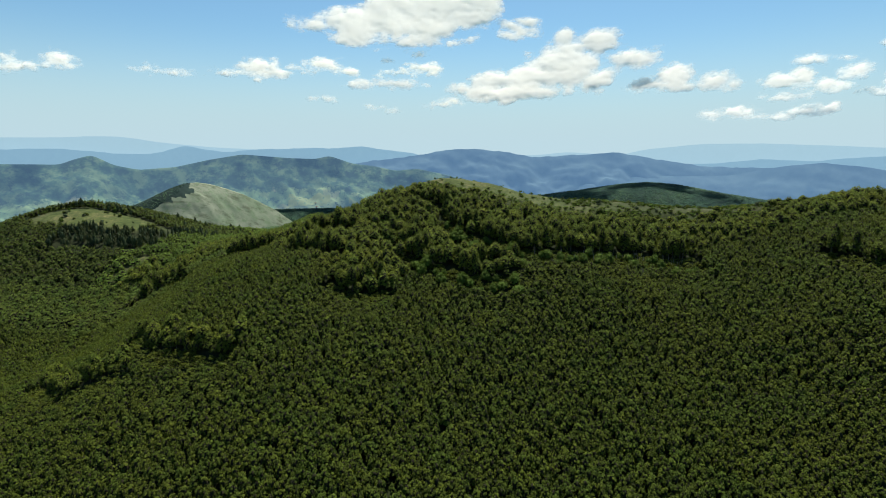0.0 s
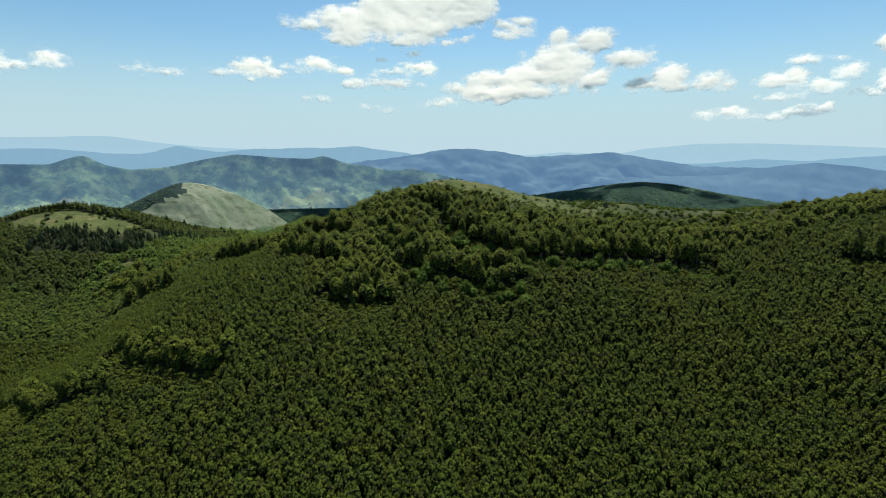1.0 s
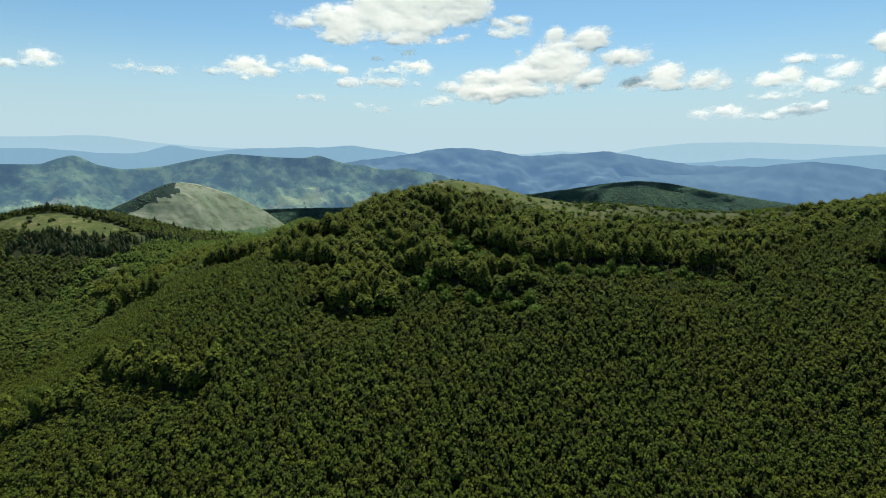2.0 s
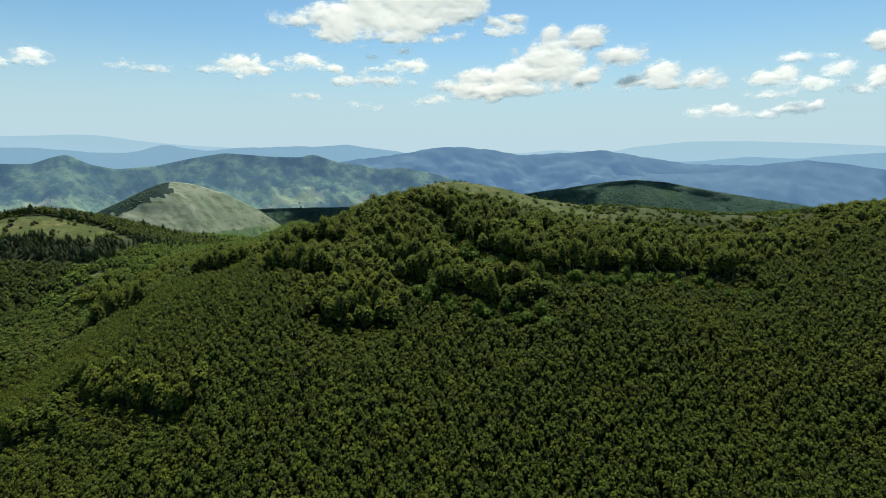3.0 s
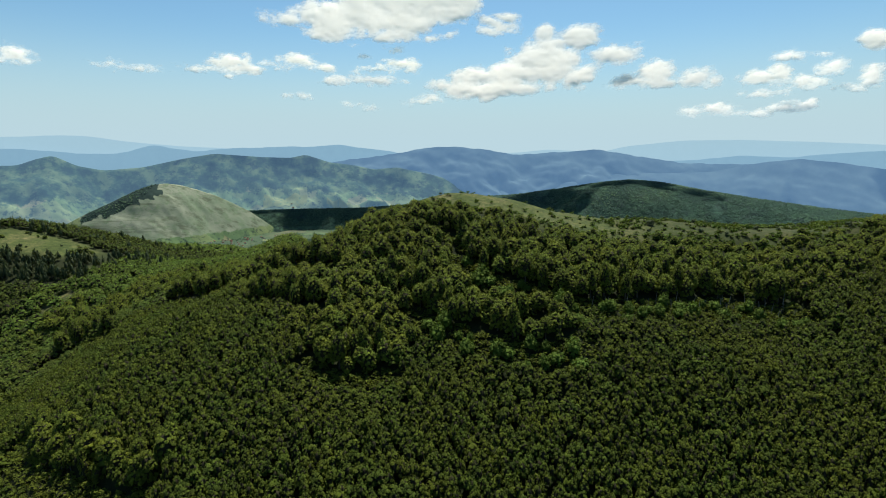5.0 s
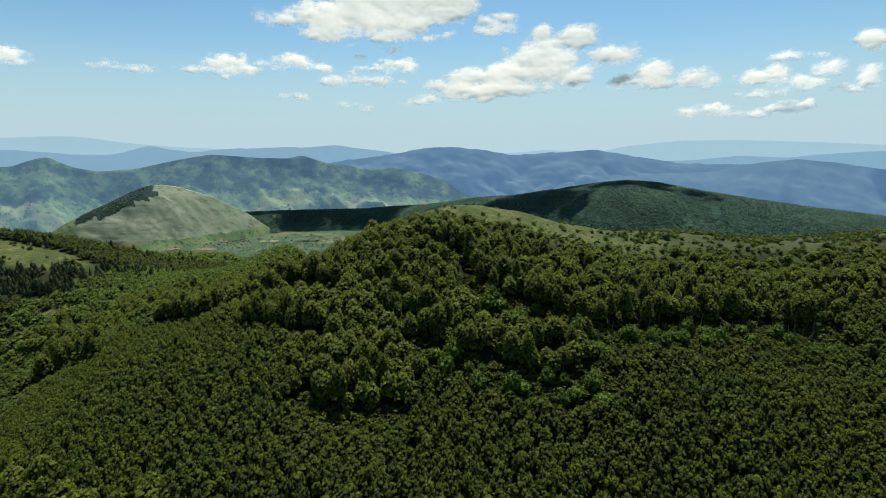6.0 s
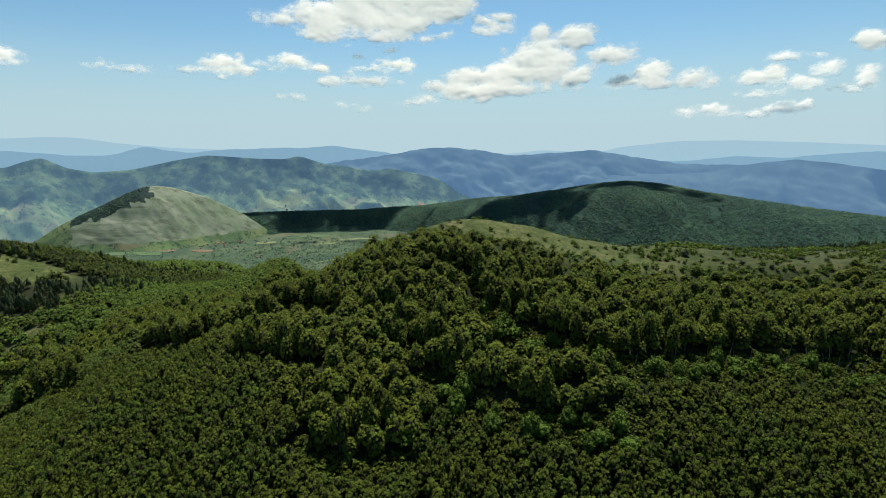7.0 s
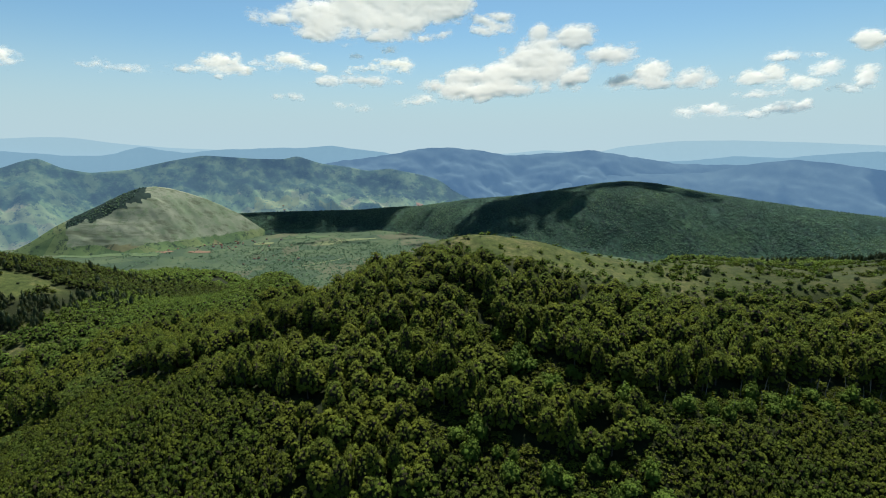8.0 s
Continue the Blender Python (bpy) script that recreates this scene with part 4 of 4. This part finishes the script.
CLUMP = [crown_arrays(rng, 6, 0.5, OCT, -0.2) for _ in range(8)]
x, y = rng.uniform(-2800, 900, 44000), rng.uniform(1950, 4420, 44000)
belt = np.abs(waves(x, y, 520, 91, 3))  # hedges and stream-side belts
thick = 0.75 * smooth(0.25, 0.75, waves(x, y, 460, 88) + 0.35 * waves(x, y, 150, 89)) + 0.55 * smooth(0.09, 0.02, belt) + 0.02 + 0.4 * smooth(-1300, -800, x) * smooth(3500, 3100, y)
keep = (height(x, y) < -480) & (country_height(x, y) < -580) & (rng.uniform(size=len(x)) < thick) & (abs(x) < 60 + 0.8 * y)
x, y = x[keep], y[keep]
q = rng.uniform(3.0, 7, len(x)) * rng.uniform(0.8, 1.3, len(x))
places = np.stack([x, y, land(x, y) + 1.5, q, q * 0.9], -1)
woods("valley_woods", "scattered dark green trees and hedges on the valley floor", "trees", places, CLUMP, hill_material("far_leaves", [(0.3, (0.045, 0.088, 0.056)), (0.7, (0.078, 0.125, 0.068))], 0.01), shaded_core=False)

# woodland green with extra blue, haze put into the leaf colour
HAZED_HILL_LEAVES = hill_material("hazed_hill_leaves", [(0.35, (0.0298, 0.0625, 0.0480)), (0.5, (0.0418, 0.0833, 0.0546)), (0.65, (0.0657, 0.1117, 0.0612))], 0.004, (0.014, 0.03, 0.036), 0.006)
x, y, z = on_slope("wooded_hill", rng, 66000, lambda deg, S, x, y, z: (z > -560) & (S > -0.8) & (S < 0.06) & (deg < 46) & (waves(x, y, 300, 44) > -0.75))
q = rng.uniform(3.0, 5.2, len(x))
woods("hill_woods", "dark green broadleaf woods clothing the long hill", "trees", np.stack([x, y, z + 1, q, q * 0.7], -1), CLUMP, HAZED_HILL_LEAVES, shaded_core=False)
x, y, z = on_slope("pale_hill", rng, 9000, lambda deg, S, x, y, z: (S < 0.03) & (S + 0.06 * waves(x, y, 70, 18) > -0.24 * smooth(-25.8, -29, deg)) & (deg < -25.9) & (deg > -32.6 + 0.5 * waves(x, y, 80, 19)))
q = rng.uniform(2.8, 5, len(x))
woods("scarp_woods", "dark woods on the steep flank of the pale hill", "trees", np.stack([x, y, z + 1, q, q * 0.9], -1), CLUMP, HAZED_HILL_LEAVES, shaded_core=False)

# ---- clouds ----
def cloud_material():
    m, nt, b = material("cloud", 1.0)
    vec = coords(nt)
    body = attribute(nt, "body")
    wisp = noise_node(nt, vec, 0.016, 9.0, 0.62)
    a = maths(nt, "ADD", body, maths(nt, "MULTIPLY", maths(nt, "SUBTRACT", wisp, 0.5), 2.0))
    mr = nt.nodes.new("ShaderNodeMapRange")
    mr.interpolation_type = "SMOOTHSTEP"
    mr.inputs["From Min"].default_value, mr.inputs["From Max"].default_value = -0.25, 1.5
    mr.inputs["To Max"].default_value = 0.97
    nt.links.new(a, mr.inputs["Value"])
    d, t = nt.nodes.new("ShaderNodeBsdfDiffuse"), nt.nodes.new("ShaderNodeBsdfTranslucent")
    d.inputs[0].default_value = t.inputs[0].default_value = (0.95, 0.93, 0.875, 1)
    m1, m2 = nt.nodes.new("ShaderNodeMixShader"), nt.nodes.new("ShaderNodeMixShader")
    m1.inputs[0].default_value = 0.55
    nt.links.new(d.outputs[0], m1.inputs[1])
    nt.links.new(t.outputs[0], m1.inputs[2])
    nt.links.new(mr.outputs[0], m2.inputs[0])
    nt.links.new(nt.nodes.new("ShaderNodeBsdfTransparent").outputs[0], m2.inputs[1])
    nt.links.new(m1.outputs[0], m2.inputs[2])
    nt.links.new(m2.outputs[0], nt.nodes["Material Output"].inputs["Surface"])
    return m


CLOUD = cloud_material()
CLOUDS = [  # distance, lobes: azimuth, elevation, half width, half height in degrees
    (4330, [(-8.6, 12.7, 3.5, 1.72), (-5.1, 13.4, 4.2, 2.17), (-0.9, 13.6, 3.6, 2.47), (3.0, 14.0, 3.4, 2.05), (-13.2, 12.2, 2.8, 0.68), (-2.7, 11.1, 3.6, 0.87), (-8.7, 11.1, 3.4, 0.75), (-10.9, 12.9, 2.3, 0.93)]),
    (4500, [(8.1, 11.7, 2.5, 0.69), (8.9, 12.6, 1.5, 0.73), (7.1, 12.5, 1.8, 0.53)]),
    (4150, [(2.8, 11.1, 1.2, 0.49), (0.9, 10.8, 1.0, 0.38)]),
    (3440, [(12.7, 11.1, 1.5, 1.16), (16.1, 10.9, 2.3, 1.15), (14.5, 10.2, 4.2, 0.75), (10.5, 8.8, 1.9, 0.88), (12.8, 8.7, 4.2, 1.42), (19.8, 8.8, 2.7, 1.16), (7.0, 7.1, 4.5, 0.96), (12.0, 7.4, 6.0, 1.22), (4.6, 5.8, 3.8, 0.98), (9.1, 5.9, 6.4, 0.75), (15.8, 6.7, 1.7, 1.11), (1.9, 6.2, 1.8, 0.69)]),
    (3700, [(-0.8, 4.6, 1.7, 0.35), (1.2, 5.0, 1.5, 0.47)]),
    (3620, [(23.6, 7.0, 1.8, 1.36), (21.8, 6.3, 2.2, 0.75), (25.7, 6.0, 2.9, 0.52), (27.2, 6.4, 1.6, 1.03), (28.9, 5.9, 1.0, 0.61), (19.7, 5.9, 1.2, 0.38)]),
    (4450, [(33.2, 6.1, 2.2, 0.78), (35.8, 5.5, 1.8, 0.62), (33.4, 4.6, 2.2, 0.39), (32.0, 5.9, 1.5, 0.49)]),
    (4450, [(34.7, 7.7, 1.5, 0.47), (36.7, 7.7, 1.1, 0.18)]),
    (4450, [(38.1, 6.6, 1.0, 0.81), (37.6, 6.3, 1.1, 0.46)]),
    (4450, [(39.2, 4.8, 1.2, 0.36)]),
    (4300, [(36.1, 3.5, 1.3, 0.53), (34.8, 3.2, 1.6, 0.34)]),
    (4300, [(28.6, 3.4, 2.0, 0.52), (31.4, 2.9, 2.6, 0.31), (26.7, 3.3, 1.0, 0.32)]),
    (4760, [(-19.0, 8.0, 2.3, 0.91), (-21.2, 7.4, 2.8, 0.48), (-17.3, 7.5, 1.5, 0.65)]),
    (4760, [(-12.8, 8.6, 2.2, 0.66), (-10.4, 8.0, 1.4, 0.50), (-15.1, 8.1, 1.5, 0.38)]),
    (4760, [(-2.4, 8.4, 2.3, 0.62), (-4.8, 7.9, 2.1, 0.34), (-0.9, 7.9, 0.9, 0.57)]),
    (3700, [(-7.6, 6.8, 2.5, 0.46), (-3.7, 6.7, 2.4, 0.23), (-5.8, 6.7, 3.7, 0.23)]),
    (4600, [(-35.6, 7.5, 1.3, 0.79), (-37.0, 6.9, 1.3, 0.41)]),
    (4600, [(-39.2, 6.6, 1.7, 0.40), (-39.3, 7.5, 0.8, 0.31)]),
    (4600, [(-26.5, 7.2, 2.1, 0.26), (-29.0, 7.2, 1.5, 0.30)]),
    (3700, [(-6.6, 4.2, 1.6, 0.29)]),
    (3700, [(-13.0, 5.2, 1.9, 0.34)]),
    (4450, [(-5.7, 9.1, 0.8, 0.22), (-2.7, 9.7, 1.3, 0.33)]),
    (4450, [(40.6, 8.4, 1.4, 0.94), (40.6, 5.6, 1.0, 1.10)]),
]


def cloud(r, lobes):
    """A heap of white vapour: billowing front and back skins that thin out to wisps at the rim."""
    az0, az1 = min(a - w for a, e, w, h in lobes) - 1.2, max(a + w for a, e, w, h in lobes) + 1.2
    el0, el1 = min(e - h for a, e, w, h in lobes) - 0.8, max(e + h for a, e, w, h in lobes) + 0.8
    a, e = np.arange(az0, az1, 0.2), np.arange(el0, el1, 0.13)
    E, A = np.meshgrid(e, a, indexing="ij")
    f = np.full(A.shape, -9.0)
    for la, le, w, h in lobes:
        k, g = np.hypot((A - la) / w, (E - le) / h) + 1e-4, np.hypot((A - la) / w ** 2, (E - le) / h ** 2) + 1e-5
        f = np.logaddexp(f * 5, np.minimum(k * (1 - k) / g, (1 - k) * h) * 5) / 5
    m = r * math.pi / 180
    flat = [(p * m, q * m) for p, q in zip(A.ravel(), E.ravel())]
    heap = np.array([noise.turbulence((p / 170, q / 105, r * 0.37 + lobes[0][0]), 5, True) for p, q in flat]).reshape(A.shape)
    puff = np.array([noise.turbulence((p / 60, q / 45, 7 + r * 0.37 + lobes[0][0]), 3, True) for p, q in flat]).reshape(A.shape)
    slow = np.array([noise.fractal((p / 210, q / 150, 3 + r * 0.37), 1.0, 2.0, 2) for p, q in flat]).reshape(A.shape)
    dens = np.clip(f / 0.4, -3, 2.2) + 1.9 * (heap - 0.5) + 0.6 * (puff - 0.5) + 0.27
    bulge = np.clip(dens + 0.5, 0, 3) ** 0.6
    base = r + 1.8 * m * (E - el0)  # the heap leans back as it rises
    verts, faces, body, n = [], [], [], 0
    ar, er = np.radians(A), np.radians(E)
    for side, thin in ((-1, 0.0), (0.7, 0.9)):
        R = base + side * (bulge * 30 + 20 * slow * np.clip(bulge, 0, 1))
        verts.append(np.stack([R * np.sin(ar) * np.cos(er), R * np.cos(ar) * np.cos(er), R * np.sin(er)], -1).reshape(-1, 3))
        q = grid_faces(len(e), len(a))
        q = q[(dens - thin).ravel()[q].max(1) > -0.75]
        faces.append((q if side < 0 else q[:, ::-1]) + n)
        body.append((dens - thin).ravel())
        n += A.size
    me = mesh_of("cloud", np.concatenate(verts), np.concatenate(faces), True)
    set_attribute(me, "body", np.concatenate(body))
    me.materials.append(CLOUD)
    return tagged(new("cloud", me), "white cumulus cloud with a soft ragged rim", "cloud", group="fair-weather clouds")


for r, lobes in CLOUDS:
    cloud(r, lobes)
